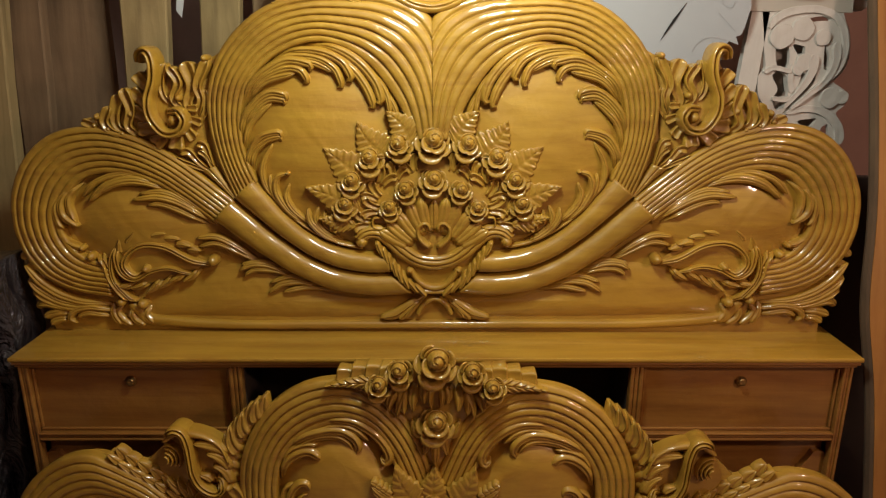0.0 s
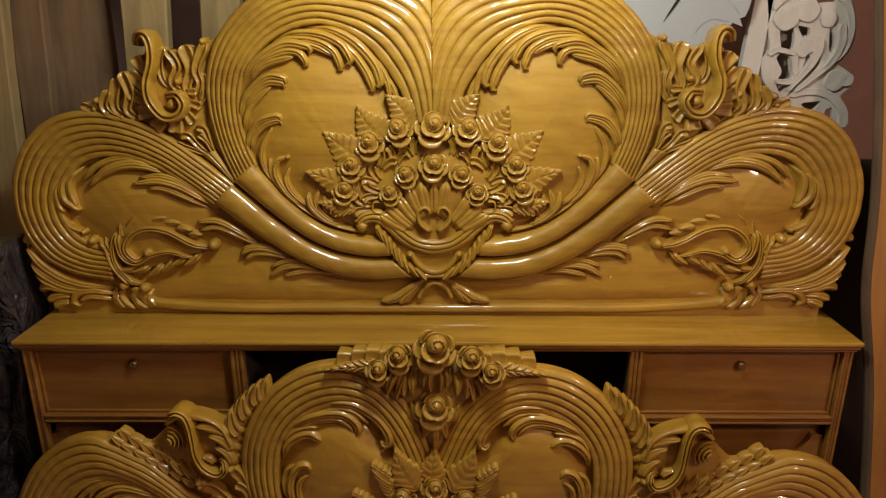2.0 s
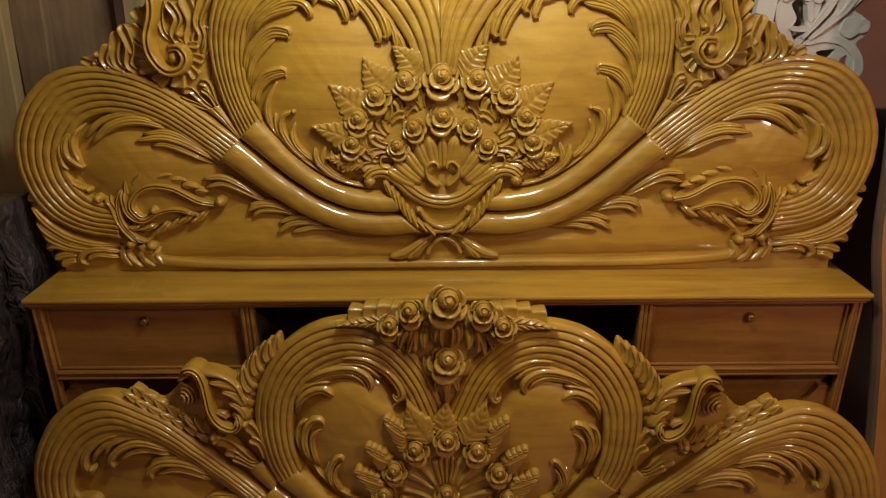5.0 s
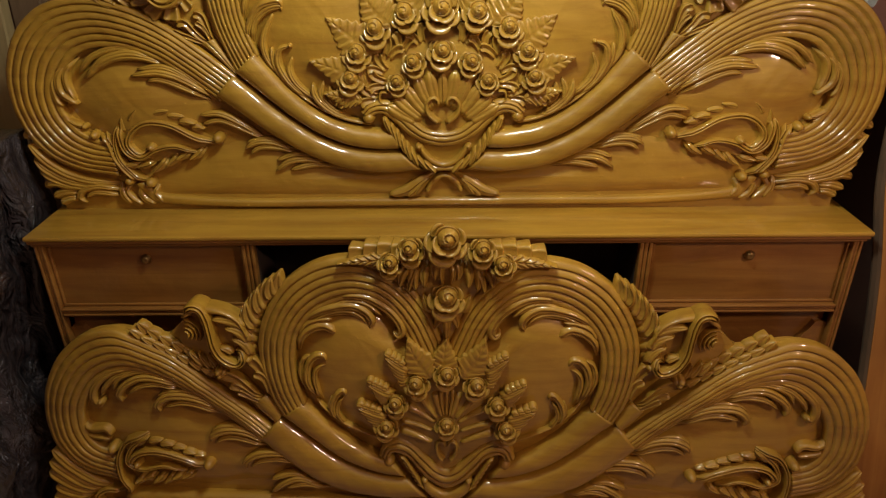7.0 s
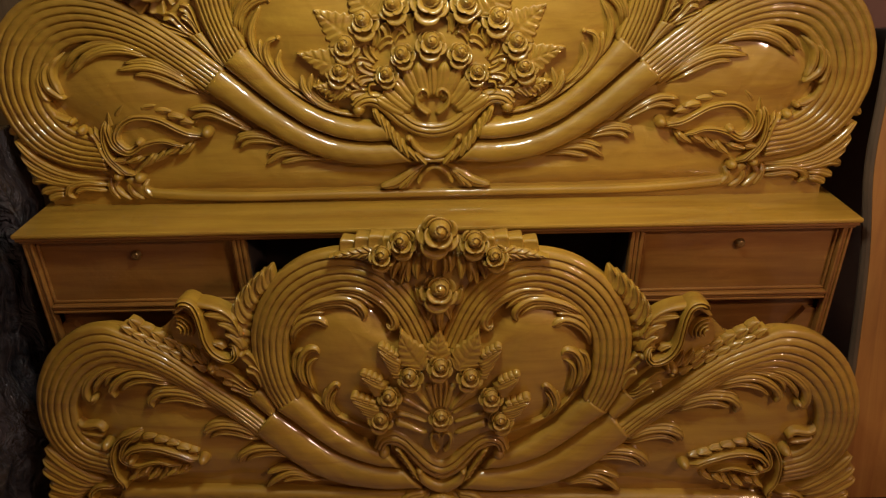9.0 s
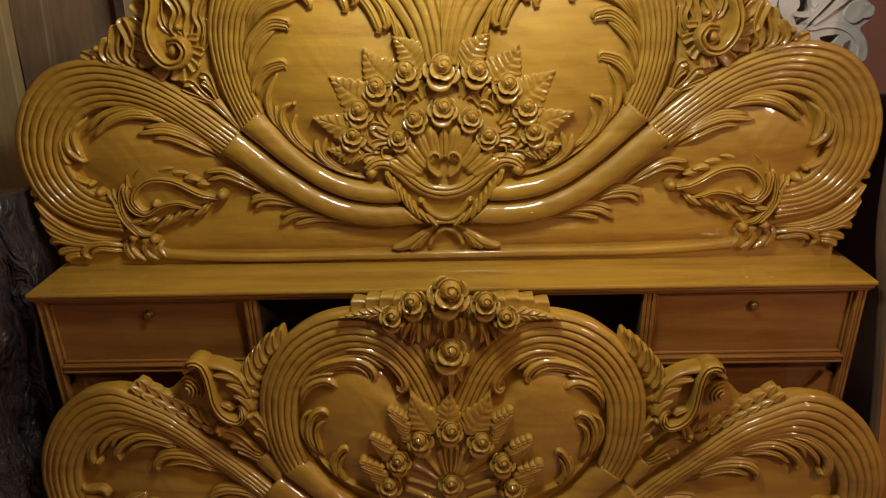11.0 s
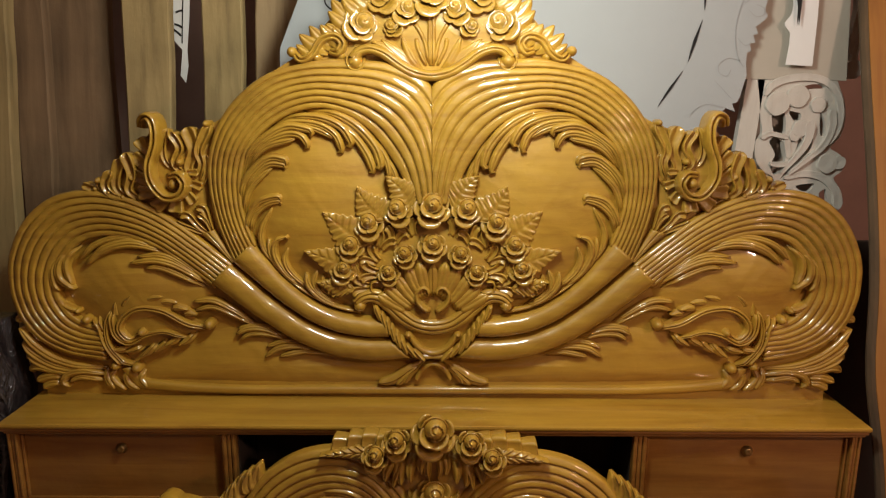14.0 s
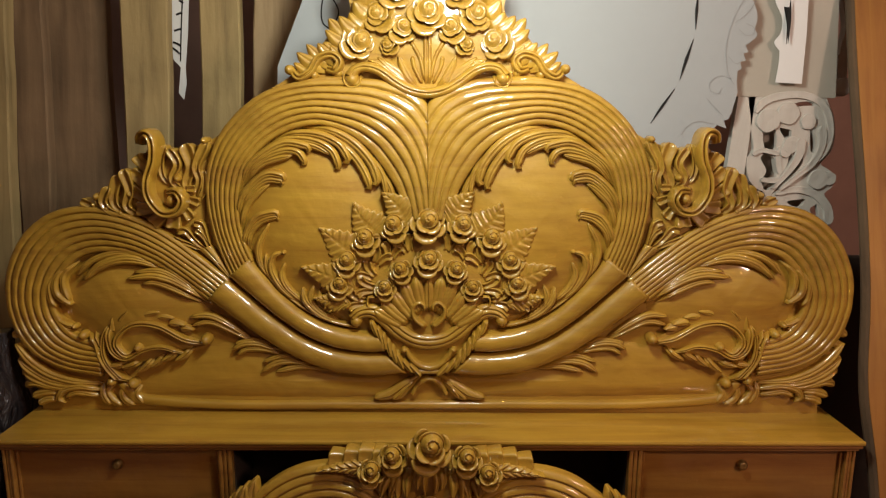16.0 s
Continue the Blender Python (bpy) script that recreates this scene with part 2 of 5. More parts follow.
def strap(name, spine, w0, w1, parent, mat, high=0.03, dip=0.4, n=30, curl=0.25, both=True, notch=0):
    """A strap-like leaf with raised rims and a hollow face; it widens to a rounded, lifted end."""
    P, length = even(spine, n)
    T = np.gradient(P, axis=0)
    T /= np.maximum(1e-9, np.hypot(T[:, 0], T[:, 1]))[:, None]
    N = np.column_stack([-T[:, 1], T[:, 0]])
    f = np.array([0, 0.05, 0.12, 0.22, 0.36, 0.5, 0.60, 0.68, 0.76, 0.86, 0.95, 1.0])
    a = np.abs(2 * f - 1)
    prof = 1 - dip * (1 - a ** 1.6) - 0.30 * np.maximum(0, a - 0.84) / 0.16 + 0.22 * dip * np.exp(-((f - 0.40) / 0.07) ** 2)
    g = np.zeros((n, 12, 3))
    for i in range(n):
        s = i / (n - 1)
        w = w0 + (w1 - w0) * s ** 1.3
        if s > 0.86:
            w *= math.sqrt(max(0.03, 1 - ((s - 0.86) / 0.145) ** 2))
        if notch:
            w *= 0.88 + 0.12 * abs(math.sin(math.pi * notch * s))
        h = high * (1 - curl + curl * s * s) * min(1, 0.4 + 3 * s)
        if s > 0.93:
            h *= 1 - 0.35 * ((s - 0.93) / 0.07) ** 2
        g[i, :, :2] = P[i] + np.outer(f - 0.5, N[i]) * w
        g[i, :, 2] = h * prof
    return relief(name, g, parent, mat, "", both)


def cord(name, spine, wide, parent, mat, high=0.012, taper=(0.6, 1.0), ridges=1, n=40, base=0.0, label="", both=True):
    """A rounded strand of one or more ridges along a curve."""
    P, length = even(spine, n)
    T = np.gradient(P, axis=0)
    T /= np.maximum(1e-9, np.hypot(T[:, 0], T[:, 1]))[:, None]
    N = np.column_stack([-T[:, 1], T[:, 0]])
    m = 8 * ridges + 1
    f = np.linspace(0, 1, m)
    c = (f * ridges) % 1
    c[-1] = 0
    bead = np.sqrt(np.maximum(0, 1 - (2 * c - 1) ** 2))
    over = 0.55 + 0.45 * np.sin(np.pi * (0.1 + 0.8 * f)) if ridges > 1 else np.zeros(m)
    g = np.zeros((n, m, 3))
    for i in range(n):
        s = i / (n - 1)
        w = wide * (taper[0] + (taper[1] - taper[0]) * s)
        end = min(1, 6 * s + 0.35, 6 * (1 - s) + 0.35)
        g[i, :, :2] = P[i] + np.outer(f - 0.5, N[i]) * w * (0.6 + 0.4 * end)
        g[i, :, 2] = base + high * end * ((0.45 * bead + 0.55 * over) if ridges > 1 else bead)
    return relief(name, g, parent, mat, label, both)


def whorl(centre, r0, r1, start, turns, n=9):
    """Control points of a spiral from radius r0 to r1; start in degrees, turns may be negative."""
    out = []
    for k in range(n):
        s = k / (n - 1)
        a = radians(start) + turns * 2 * math.pi * s
        r = r0 + (r1 - r0) * s
        out.append((centre[0] + r * math.cos(a), centre[1] + r * math.sin(a)))
    return out


def frill(name, spine, wide, lobes, parent, mat, high=0.018, base=0.004, both=True):
    """A leafy edge along a curve: small pointed leaves that slant along the way, on its right where wide is negative."""
    P, _ = even(spine, 4 * lobes + 1)
    for j in range(lobes):
        p, q = P[4 * j], P[min(4 * j + 5, 4 * lobes)]
        t = q - p
        n = np.array([-t[1], t[0]]) / max(1e-6, np.hypot(*t)) * wide
        k = 0.85 + 0.25 * math.sin(7.3 * j + 40 * p[0])
        leaf(name, [tuple(p), tuple(p + t * 0.45 + n * 0.55 * k), tuple(p + t * 1.15 + n * 0.95 * k)], abs(wide) * 0.62, parent, mat, high * (0.9 + 0.15 * (j % 2)), 0.6, 0.9, 0.2, 0.5, 0.15, base=base, both=both, sharp=True)


def knob(name, at, r, parent, mat, high=0.02, both=True, label=""):
    """A rounded boss."""
    g = np.zeros((8, 21, 3))
    for i in range(8):
        a = i / 7 * math.pi / 2
        for j in range(21):
            t = j / 20 * 2 * math.pi
            g[i, j] = (at[0] + r * math.sin(a) * math.cos(t), at[1] + r * math.sin(a) * math.sin(t), LOW + (high - LOW) * (0.45 + 0.55 * math.cos(a)))
    g = np.concatenate([g, g[-1:]], axis=0)
    g[-1, :, 2] = LOW
    return relief(name, g, parent, mat, label, both, skirt=False)


def broadleaf(name, foot, tip, wide, parent, mat, high=0.02, teeth=5, base=0.0, both=True, label=""):
    """A kite-shaped leaf with a notched rim: barbs slant forward from a midrib, with a groove between each two."""
    foot, tip = np.array(foot, float), np.array(tip, float)
    n = 8 * teeth + 1
    d = (tip - foot) * 1.05
    nrm = np.array([-d[1], d[0]]) / np.hypot(*d)
    f = np.linspace(-1, 1, 19)
    a = np.abs(f)
    bend = 0.10 * math.sin(91 * foot[0] + 57 * tip[1])
    g = np.zeros((n, 19, 3))
    for i in range(n):
        s = i / (n - 1)
        kite = 0.45 + 1.6 * s if s < 0.30 else 0.93 * ((1 - s) / 0.70) ** 0.9
        rim = (s * teeth + 0.35) % 1
        w = max(wide * 0.74 * kite * (0.84 + 0.24 * rim ** 1.5), 0.0012)
        mid = foot + d * s + nrm * bend * np.hypot(*d) * math.sin(math.pi * s)
        g[i, :, :2] = mid + np.outer(f, nrm) * w + np.outer(a ** 1.4, d) * 0.10 * (1 - s)
        saw = (s * teeth - 0.85 * a * (1 - 0.5 * s) + 4) % 1
        barb = np.minimum(saw / 0.62, (1 - saw) / 0.38) ** 0.7
        g[i, :, 2] = base + high * (0.60 + 0.30 * s) * (0.86 - 0.16 * a ** 3 + np.minimum(1, a * 5) * (0.22 * barb - 0.12) - 0.10 * np.exp(-(a / 0.08) ** 2))
    return relief(name, g, parent, mat, label, both)


ROSE = {}


def shell(grid, name, mat):
    """A mesh from a grid of (across, up, out), one unit wide."""
    n, m = len(grid), len(grid[0])
    verts = [(u, -h, v) for row in grid for u, v, h in row]
    faces = [(i * m + j, i * m + j + 1, (i + 1) * m + j + 1, (i + 1) * m + j) for i in range(n - 1) for j in range(m - 1)]
    return raw_mesh(name, verts, faces, mat)


def rose_meshes(mat):
    """A full-blown rose of unit radius: a wound bud, and its petals one by one."""
    if mat.name in ROSE:
        return ROSE[mat.name]
    bud = []
    for i in range(15):
        q = i / 14
        row = []
        for j in range(37):
            t = j / 36 * 2 * math.pi
            w = (q * 1.35 + t / (2 * math.pi)) % 1
            row.append((0.47 * q * math.cos(t), 0.18 + 0.47 * q * math.sin(t), 1.0 - 0.34 * q ** 2 - 0.15 * w * min(1, q * 5)))
        bud.append(row)
    bud.append([(u * 1.05, v * 1.05, 0.0) for u, v, h in bud[-1]])
    made = [shell(bud, "rose", mat)]
    petals = ((222, 60, 0.34, 0.66, 0.50, 0.76, 0.12), (325, 56, 0.36, 0.70, 0.40, 0.66, -0.12), (100, 70, 0.50, 0.70, 0.40, 0.56, 0.10),
              (270, 46, 0.56, 1.20, 0.02, 0.56, 0.0), (203, 34, 0.56, 1.02, 0.06, 0.44, 0.10), (337, 34, 0.56, 1.02, 0.06, 0.42, -0.10),
              (150, 34, 0.50, 0.86, 0.10, 0.30, 0.05), (30, 34, 0.50, 0.86, 0.10, 0.30, -0.05))
    for mid, span, r0, r1, h0, h1, tilt in petals:
        g = []
        for i in range(9):
            b = i / 8
            row = []
            for j in range(13):
                a = (j / 12 - 0.5) * 2
                ang = radians(mid) + radians(span) * a * (1 - 0.18 * b ** 3)
                r = r0 + (r1 - r0) * b * (1 - 0.30 * abs(a) ** 2.5)
                h = h0 + (h1 - h0) * math.sin(b * 1.9) / math.sin(1.9) * (1 - 0.18 * a * a) + tilt * a
                row.append((r * math.cos(ang), 0.04 + r * math.sin(ang), h))
            g.append(row)
        g.append([(u * 0.97, v * 0.97, h - 0.16) for u, v, h in g[-1]])
        g.append([(u * 0.72, v * 0.72, -0.2) for u, v, h in g[-1]])
        made.append(shell(g, "petal", mat))
    ROSE[mat.name] = made
    return made


def rose(at, r, parent, mat, base=0.012, deep=0.022, both=True, turn=0.0, name="rose", more=0.0):
    made = rose_meshes(mat)
    spin = ((turn * 7) % 36) - 18 + more
    at = formed(*at, parent.name)
    for sign in ((1, -1) if both else (1,)):
        ob = part(name, made[0], parent)
        ob.matrix_local = Matrix.Translation((sign * at[0], -base, at[1])) @ pose(0, 0, 0, -8, spin * sign, 0) @ Matrix.Diagonal((r * sign, deep / 0.9, r, 1))
        for me in made[1:]:
            part("petal", me, ob)


def pillow(name, loop, parent, mat, high=0.012, n=64, rings=12, both=True, label="", base=0.0, peak=(0, 0)):
    """A gently swelling panel inside a closed curve."""
    pts = list(loop) + [loop[0], loop[1], loop[2]]
    q = spline(pts, 16 * len(pts))[16:-32]
    L, _ = even(list(map(tuple, q[:: max(1, len(q) // 40)])), n)
    L = np.vstack([L, L[:1]])
    c = L[:-1].mean(axis=0) + np.array(peak)
    g = np.zeros((rings, len(L), 3))
    for i in range(rings):
        r = i / (rings - 1)
        g[i, :, :2] = c + (L - c) * r
        g[i, :, 2] = base + high * (1 - r ** 2.1)
    return relief(name, g, parent, mat, label, both, skirt=False)


def across(half):
    """A closed outline from its right half, whose ends lie on the middle line."""
    return list(half) + [(-u, v) for u, v in half[-2:0:-1]]


def slab(name, outline, thick, parent, mat, label="", front=0.0, bevel=0.004):
    """A board cut to an outline, its face at front."""
    bm = bmesh.new()
    vs = [bm.verts.new((u, -front, v)) for u, v in outline]
    face = bm.faces.new(vs)
    r = bmesh.ops.extrude_face_region(bm, geom=[face])
    for v in r["geom"]:
        if isinstance(v, bmesh.types.BMVert):
            v.co.y += thick
    return from_bm(name, bm, mat, parent, label)


# ---- the room ----
def wall(name, lo, hi, mat, label):
    return tagged(box(name, lo, hi, mat, None, "", 0), label, "wall", "", "structure")


tagged(box("floor", (-2.6, -3.2, -0.1), (2.6, 1.3, 0.0), FLOOR, None, "", 0), "dim reddish cement workshop floor", "floor", "", "structure")
tagged(box("ceiling", (-2.6, -3.2, 2.75), (2.6, 1.3, 2.85), CEIL, None, "", 0), "dim plain ceiling over the workshop", "ceiling", "", "structure")
wall("wall_north", (-2.6, 0.95, 0), (2.6, 1.1, 2.75), WALL, "stained brown plaster wall behind the stacked boards")
wall("wall_south", (-2.6, -3.2, 0), (2.6, -3.05, 2.75), WALL, "stained brown plaster wall behind the camera")
wall("wall_west", (-2.6, -3.05, 0), (-2.45, 0.95, 2.75), WALL, "stained brown plaster side wall")
wall("wall_east", (2.45, -3.05, 0), (2.6, 0.95, 2.75), WALL, "stained brown plaster side wall")


# ---- headboard: carved board on a box with shelf and drawers ----
HB = thing("bed_headboard", (-0.0043, 0.1504, 0.85), "golden varnished wooden headboard carved with hearts, roses and scrolls", "headboard", "", "", (-0.14, -0.41, -0.53))
C, P_ = CARVED, PANELWOOD
D, Q_ = CARVED, PANELWOOD
heart_out = [(0.429, 0.317), (0.457, 0.390), (0.473, 0.457), (0.477, 0.523), (0.465, 0.583), (0.437, 0.640), (0.392, 0.689), (0.336, 0.725), (0.264, 0.743), (0.187, 0.748), (0.104, 0.746), (0.038, 0.726), (0.000, 0.695), (-0.026, 0.637), (-0.039, 0.559), (-0.045, 0.449)]
heart_in = [(0.379, 0.359), (0.399, 0.414), (0.406, 0.469), (0.400, 0.523), (0.382, 0.569), (0.345, 0.609), (0.306, 0.633), (0.266, 0.647), (0.225, 0.650), (0.183, 0.638), (0.147, 0.617), (0.117, 0.588), (0.091, 0.552), (0.069, 0.516), (0.055, 0.481), (0.045, 0.449)]
wing_out = [(0.430, 0.315), (0.497, 0.371), (0.573, 0.427), (0.649, 0.463), (0.731, 0.479), (0.815, 0.464), (0.877, 0.416), (0.916, 0.343), (0.925, 0.269), (0.909, 0.197), (0.867, 0.142), (0.803, 0.111), (0.724, 0.097)]
wing_in = [(0.475, 0.265), (0.536, 0.313), (0.595, 0.352), (0.654, 0.374), (0.711, 0.378), (0.760, 0.363), (0.793, 0.330), (0.811, 0.290), (0.814, 0.251), (0.800, 0.219), (0.779, 0.196), (0.752, 0.183), (0.723, 0.179)]


def half_outline(points, n, board):
    right = [formed(u, v, board) for u, v in spline(points, n)]
    return right + [(-u, v) for u, v in right[::-1] if abs(u) > 1e-4]


top_edge = [(0.0, 1.02), (0.09, 1.0), (0.167, 0.954), (0.162, 0.886), (0.204, 0.841), (0.240, 0.800), (0.282, 0.760), (0.336, 0.725), (0.392, 0.689), (0.445, 0.631), (0.523, 0.601), (0.596, 0.604), (0.627, 0.547), (0.682, 0.506), (0.767, 0.473), (0.878, 0.410), (0.921, 0.306), (0.917, 0.206), (0.887, 0.117), (0.872, 0.029), (0.872, -0.01)]
slab("back_board", half_outline(top_edge, 160, "bed_headboard"), 0.035, HB, P_, "smooth golden panel behind the carving")
flutes("heart_band", heart_out, heart_in, 7, HB, C, 0.017, 0.5, 0.009, 150, rise=(1, 1.6), meet=True)
flutes("wing_band", wing_out, wing_in, 7, HB, C, 0.019, 0.5, 0.008, 140)
mid_edge = [(0.096, 0.151), (0.146, 0.151), (0.208, 0.161), (0.270, 0.187), (0.331, 0.229), (0.385, 0.275), (0.436, 0.321)]
roll("inner_tube", [(0.102, 0.199), (0.145, 0.199), (0.208, 0.212), (0.269, 0.243), (0.317, 0.285), (0.351, 0.324), (0.385, 0.366)], mid_edge, HB, C, 0.034)
roll("outer_tube", mid_edge, [(0.045, 0.102), (0.134, 0.097), (0.222, 0.109), (0.308, 0.145), (0.375, 0.188), (0.430, 0.229), (0.483, 0.272)], HB, C, 0.034)

# ---- footboard ----
FB = thing("bed_footboard", (-0.0051, -0.1875, 0.0), "golden varnished wooden footboard carved with heart, roses and scrolls", "footboard", "", "", (-6.77, 0.14, -2.3))
foot_out = [(0.353, 0.478), (0.380, 0.529), (0.397, 0.594), (0.398, 0.664), (0.378, 0.726), (0.341, 0.781), (0.288, 0.820), (0.231, 0.839), (0.175, 0.841), (0.124, 0.823), (0.083, 0.793), (0.048, 0.751), (0.023, 0.702), (-0.001, 0.640)]
foot_in = [(0.303, 0.515), (0.318, 0.565), (0.321, 0.617), (0.313, 0.664), (0.291, 0.702), (0.258, 0.730), (0.221, 0.746), (0.183, 0.751), (0.148, 0.742), (0.120, 0.723), (0.099, 0.695), (0.083, 0.664), (0.072, 0.638), (0.062, 0.619)]
flutes("heart_band", foot_out, foot_in, 6, FB, D, 0.025, 0.5, 0.0075, 130)
fw_out = [(0.378, 0.451), (0.446, 0.509), (0.519, 0.566), (0.589, 0.620), (0.656, 0.652), (0.718, 0.674), (0.786, 0.657), (0.846, 0.605), (0.883, 0.528), (0.890, 0.452), (0.872, 0.386), (0.822, 0.335), (0.743, 0.312)]
fw_in = [(0.410, 0.418), (0.467, 0.469), (0.524, 0.509), (0.580, 0.543), (0.635, 0.569), (0.693, 0.578), (0.741, 0.563), (0.777, 0.530), (0.799, 0.488), (0.801, 0.447), (0.791, 0.416), (0.770, 0.395), (0.741, 0.385)]
flutes("wing_band", fw_out, fw_in, 6, FB, D, 0.025, 0.45, 0.0065, 130)
fmid = [(0.088, 0.339), (0.150, 0.346), (0.217, 0.370), (0.271, 0.406), (0.318, 0.445), (0.361, 0.480)]
roll("inner_tube", [(0.124, 0.384), (0.167, 0.402), (0.215, 0.433), (0.251, 0.463), (0.277, 0.491), (0.307, 0.520)], fmid, FB, D, 0.034)
roll("outer_tube", fmid, [(0.037, 0.287), (0.126, 0.282), (0.213, 0.291), (0.287, 0.318), (0.353, 0.364), (0.414, 0.420)], FB, D, 0.034)
foot_edge = [(0.000, 0.847), (0.103, 0.846), (0.180, 0.833), (0.279, 0.810), (0.336, 0.785), (0.407, 0.714), (0.476, 0.709), (0.565, 0.685), (0.613, 0.653), (0.718, 0.670), (0.809, 0.635), (0.869, 0.564), (0.888, 0.458), (0.874, 0.388), (0.897, 0.327), (0.800, 0.200), (0.800, 0.020)]
slab("back_board", half_outline(foot_edge, 140, "bed_footboard"), 0.018, FB, Q_, "smooth golden panel behind the carving")


# ---- headboard carving ----
pillow("heart_panel", [(0.049, 0.443), (0.081, 0.529), (0.132, 0.598), (0.195, 0.636), (0.267, 0.643), (0.345, 0.605), (0.398, 0.523), (0.399, 0.414), (0.365, 0.342), (0.293, 0.270), (0.207, 0.225), (0.120, 0.205), (0.064, 0.313)], HB, P_, 0.028)
pillow("wing_panel", [(0.477, 0.259), (0.536, 0.309), (0.607, 0.351), (0.708, 0.372), (0.782, 0.330), (0.807, 0.261), (0.761, 0.192), (0.666, 0.153), (0.542, 0.183)], HB, P_, 0.025)
pillow("lower_panel", [(0.046, 0.048), (0.084, 0.079), (0.197, 0.093), (0.309, 0.123), (0.407, 0.169), (0.506, 0.158), (0.607, 0.107), (0.652, 0.076), (0.634, 0.052), (0.486, 0.046), (0.248, 0.043)], HB, P_, 0.011)
roll("base_moulding", [(0.0, 0.036), (0.22, 0.036), (0.45, 0.036), (0.625, 0.049), (0.656, 0.063), (0.676, 0.082)], [(0.0, 0.016), (0.22, 0.016), (0.45, 0.016), (0.642, 0.027), (0.674, 0.043), (0.697, 0.076)], HB, C, 0.012, 0.002)


def acanthus(spines, wide, parent, high=0.018, base=0.004, hook=0.0, **more):
    """Strands of one carved leaf; with a hook, the tips roll on round the way the strand bends."""
    for k, s in enumerate(spines):
        if hook and k < 2:
            p, q, e = (np.array(v) for v in s[-3:])
            d, f = (e - q) / np.hypot(*(e - q)), q - p
            n = np.array([-d[1], d[0]]) * (1 if f[0] * d[1] - f[1] * d[0] > 0 else -1)
            r = hook * (1 - 0.25 * k)
            s = list(s) + [tuple(e + d * r * 0.55 + n * r * 0.45), tuple(e + d * r * 0.35 + n * r * 1.15)]
        leaf("acanthus_leaf", s, wide * (1 - 0.08 * k), parent, D if parent is FB else C, high * (1 - 0.12 * k), base=base, tip=0.25 if hook and k < 2 else 0.5, **more)


def curled(spines, wide, parent, high=0.020, base=0.004, r=0.007, **more):
    """Acanthus strands whose first tip ends in a small boss."""
    acanthus(spines, wide, parent, high, base, **more)
    end = spines[0][-1]
    knob("leaf_tip", end, r, parent, D if parent is FB else C, high + base + 0.003)


def hooked(spines, wide, high=0.022, base=0.008):
    """Footboard strands of even width; the first keeps its width into the curl at its end."""
    for k, s in enumerate(spines):
        leaf("acanthus_leaf", s, wide * (1.05 if k == 0 else 0.8), FB, D, high * (1 - 0.16 * k), 0.35, 0.22 if k == 0 else 0.6, 0.25, 0.35, 0.5, 34, base)


def feather(root, tip, low, high=0.013, base=0.036, barbs=6):
    """Half a rose leaf seen from its rib: a notched upper edge and barbs that fan out below it."""
    root, tip, low = np.array(root), np.array(tip), np.array(low)
    pillow("leaf_bed", [tuple(root - (tip - root) * 0.25), tuple(root * 0.3 + tip * 0.7), tuple(tip * 0.9 + low * 0.1), tuple((tip + low) / 2 + (low - root) * 0.06), tuple(low), tuple(root * 0.6 + low * 0.4)], FB, D, 0.004, 24, 5, base=base - 0.002)
    for k in range(barbs):
        s = k / (barbs - 1)
        a = root + (low - root) * s * 0.55 - (tip - root) * 0.10
        b = tip + (low - tip) * s + (tip - root) * 0.06 * (k % 2)
        leaf("leaf_barb", [tuple(a), tuple((a + b) / 2 + (0.002, -0.003)), tuple(b)], 0.0165, FB, D, high * (1 - 0.12 * s), 0.7, 0.9, 0.1, base=base - 0.004 * s, n=14, sharp=True)
    for k in range(4):
        a = root + (tip - root) * (0.28 + 0.18 * k) + (-0.003, 0.005)
        leaf("leaf_tooth", [tuple(a), tuple(a + (tip - root) * 0.13 + (0, 0.002)), tuple(a + (tip - root) * 0.26)], 0.013, FB, D, high * 0.95, 0.7, 0.7, 0.1, base=base, n=12, sharp=True)


# leaves round the inside of the heart
acanthus([[(0.266, 0.645), (0.207, 0.640), (0.157, 0.613), (0.120, 0.571), (0.108, 0.535)], [(0.285, 0.636), (0.219, 0.628), (0.171, 0.600), (0.139, 0.559), (0.125, 0.523)]], 0.017, HB, 0.024, 0.008, 0.013)
acanthus([[(0.333, 0.616), (0.285, 0.633), (0.231, 0.631), (0.189, 0.612), (0.170, 0.583)], [(0.357, 0.597), (0.303, 0.621), (0.243, 0.619), (0.204, 0.598), (0.190, 0.566)], [(0.369, 0.588), (0.309, 0.612), (0.249, 0.609), (0.204, 0.588)]], 0.015, HB, 0.026, 0.008, 0.013)
acanthus([[(0.147, 0.605), (0.115, 0.574), (0.096, 0.541), (0.089, 0.501)], [(0.127, 0.581), (0.101, 0.550), (0.081, 0.517), (0.072, 0.479)]], 0.012, HB, 0.020, 0.008)
acanthus([[(0.408, 0.505), (0.382, 0.562), (0.339, 0.597), (0.299, 0.614), (0.257, 0.607)], [(0.403, 0.517), (0.358, 0.574), (0.309, 0.597), (0.276, 0.595), (0.262, 0.576)], [(0.395, 0.523), (0.352, 0.569), (0.286, 0.588)]], 0.015, HB, 0.026, 0.008, 0.013)
acanthus([[(0.414, 0.432), (0.399, 0.493), (0.371, 0.529), (0.341, 0.548), (0.313, 0.545)], [(0.407, 0.457), (0.382, 0.502), (0.347, 0.533), (0.316, 0.533)], [(0.407, 0.414), (0.391, 0.475), (0.362, 0.509), (0.338, 0.526)]], 0.014, HB, 0.024, 0.008, 0.013)
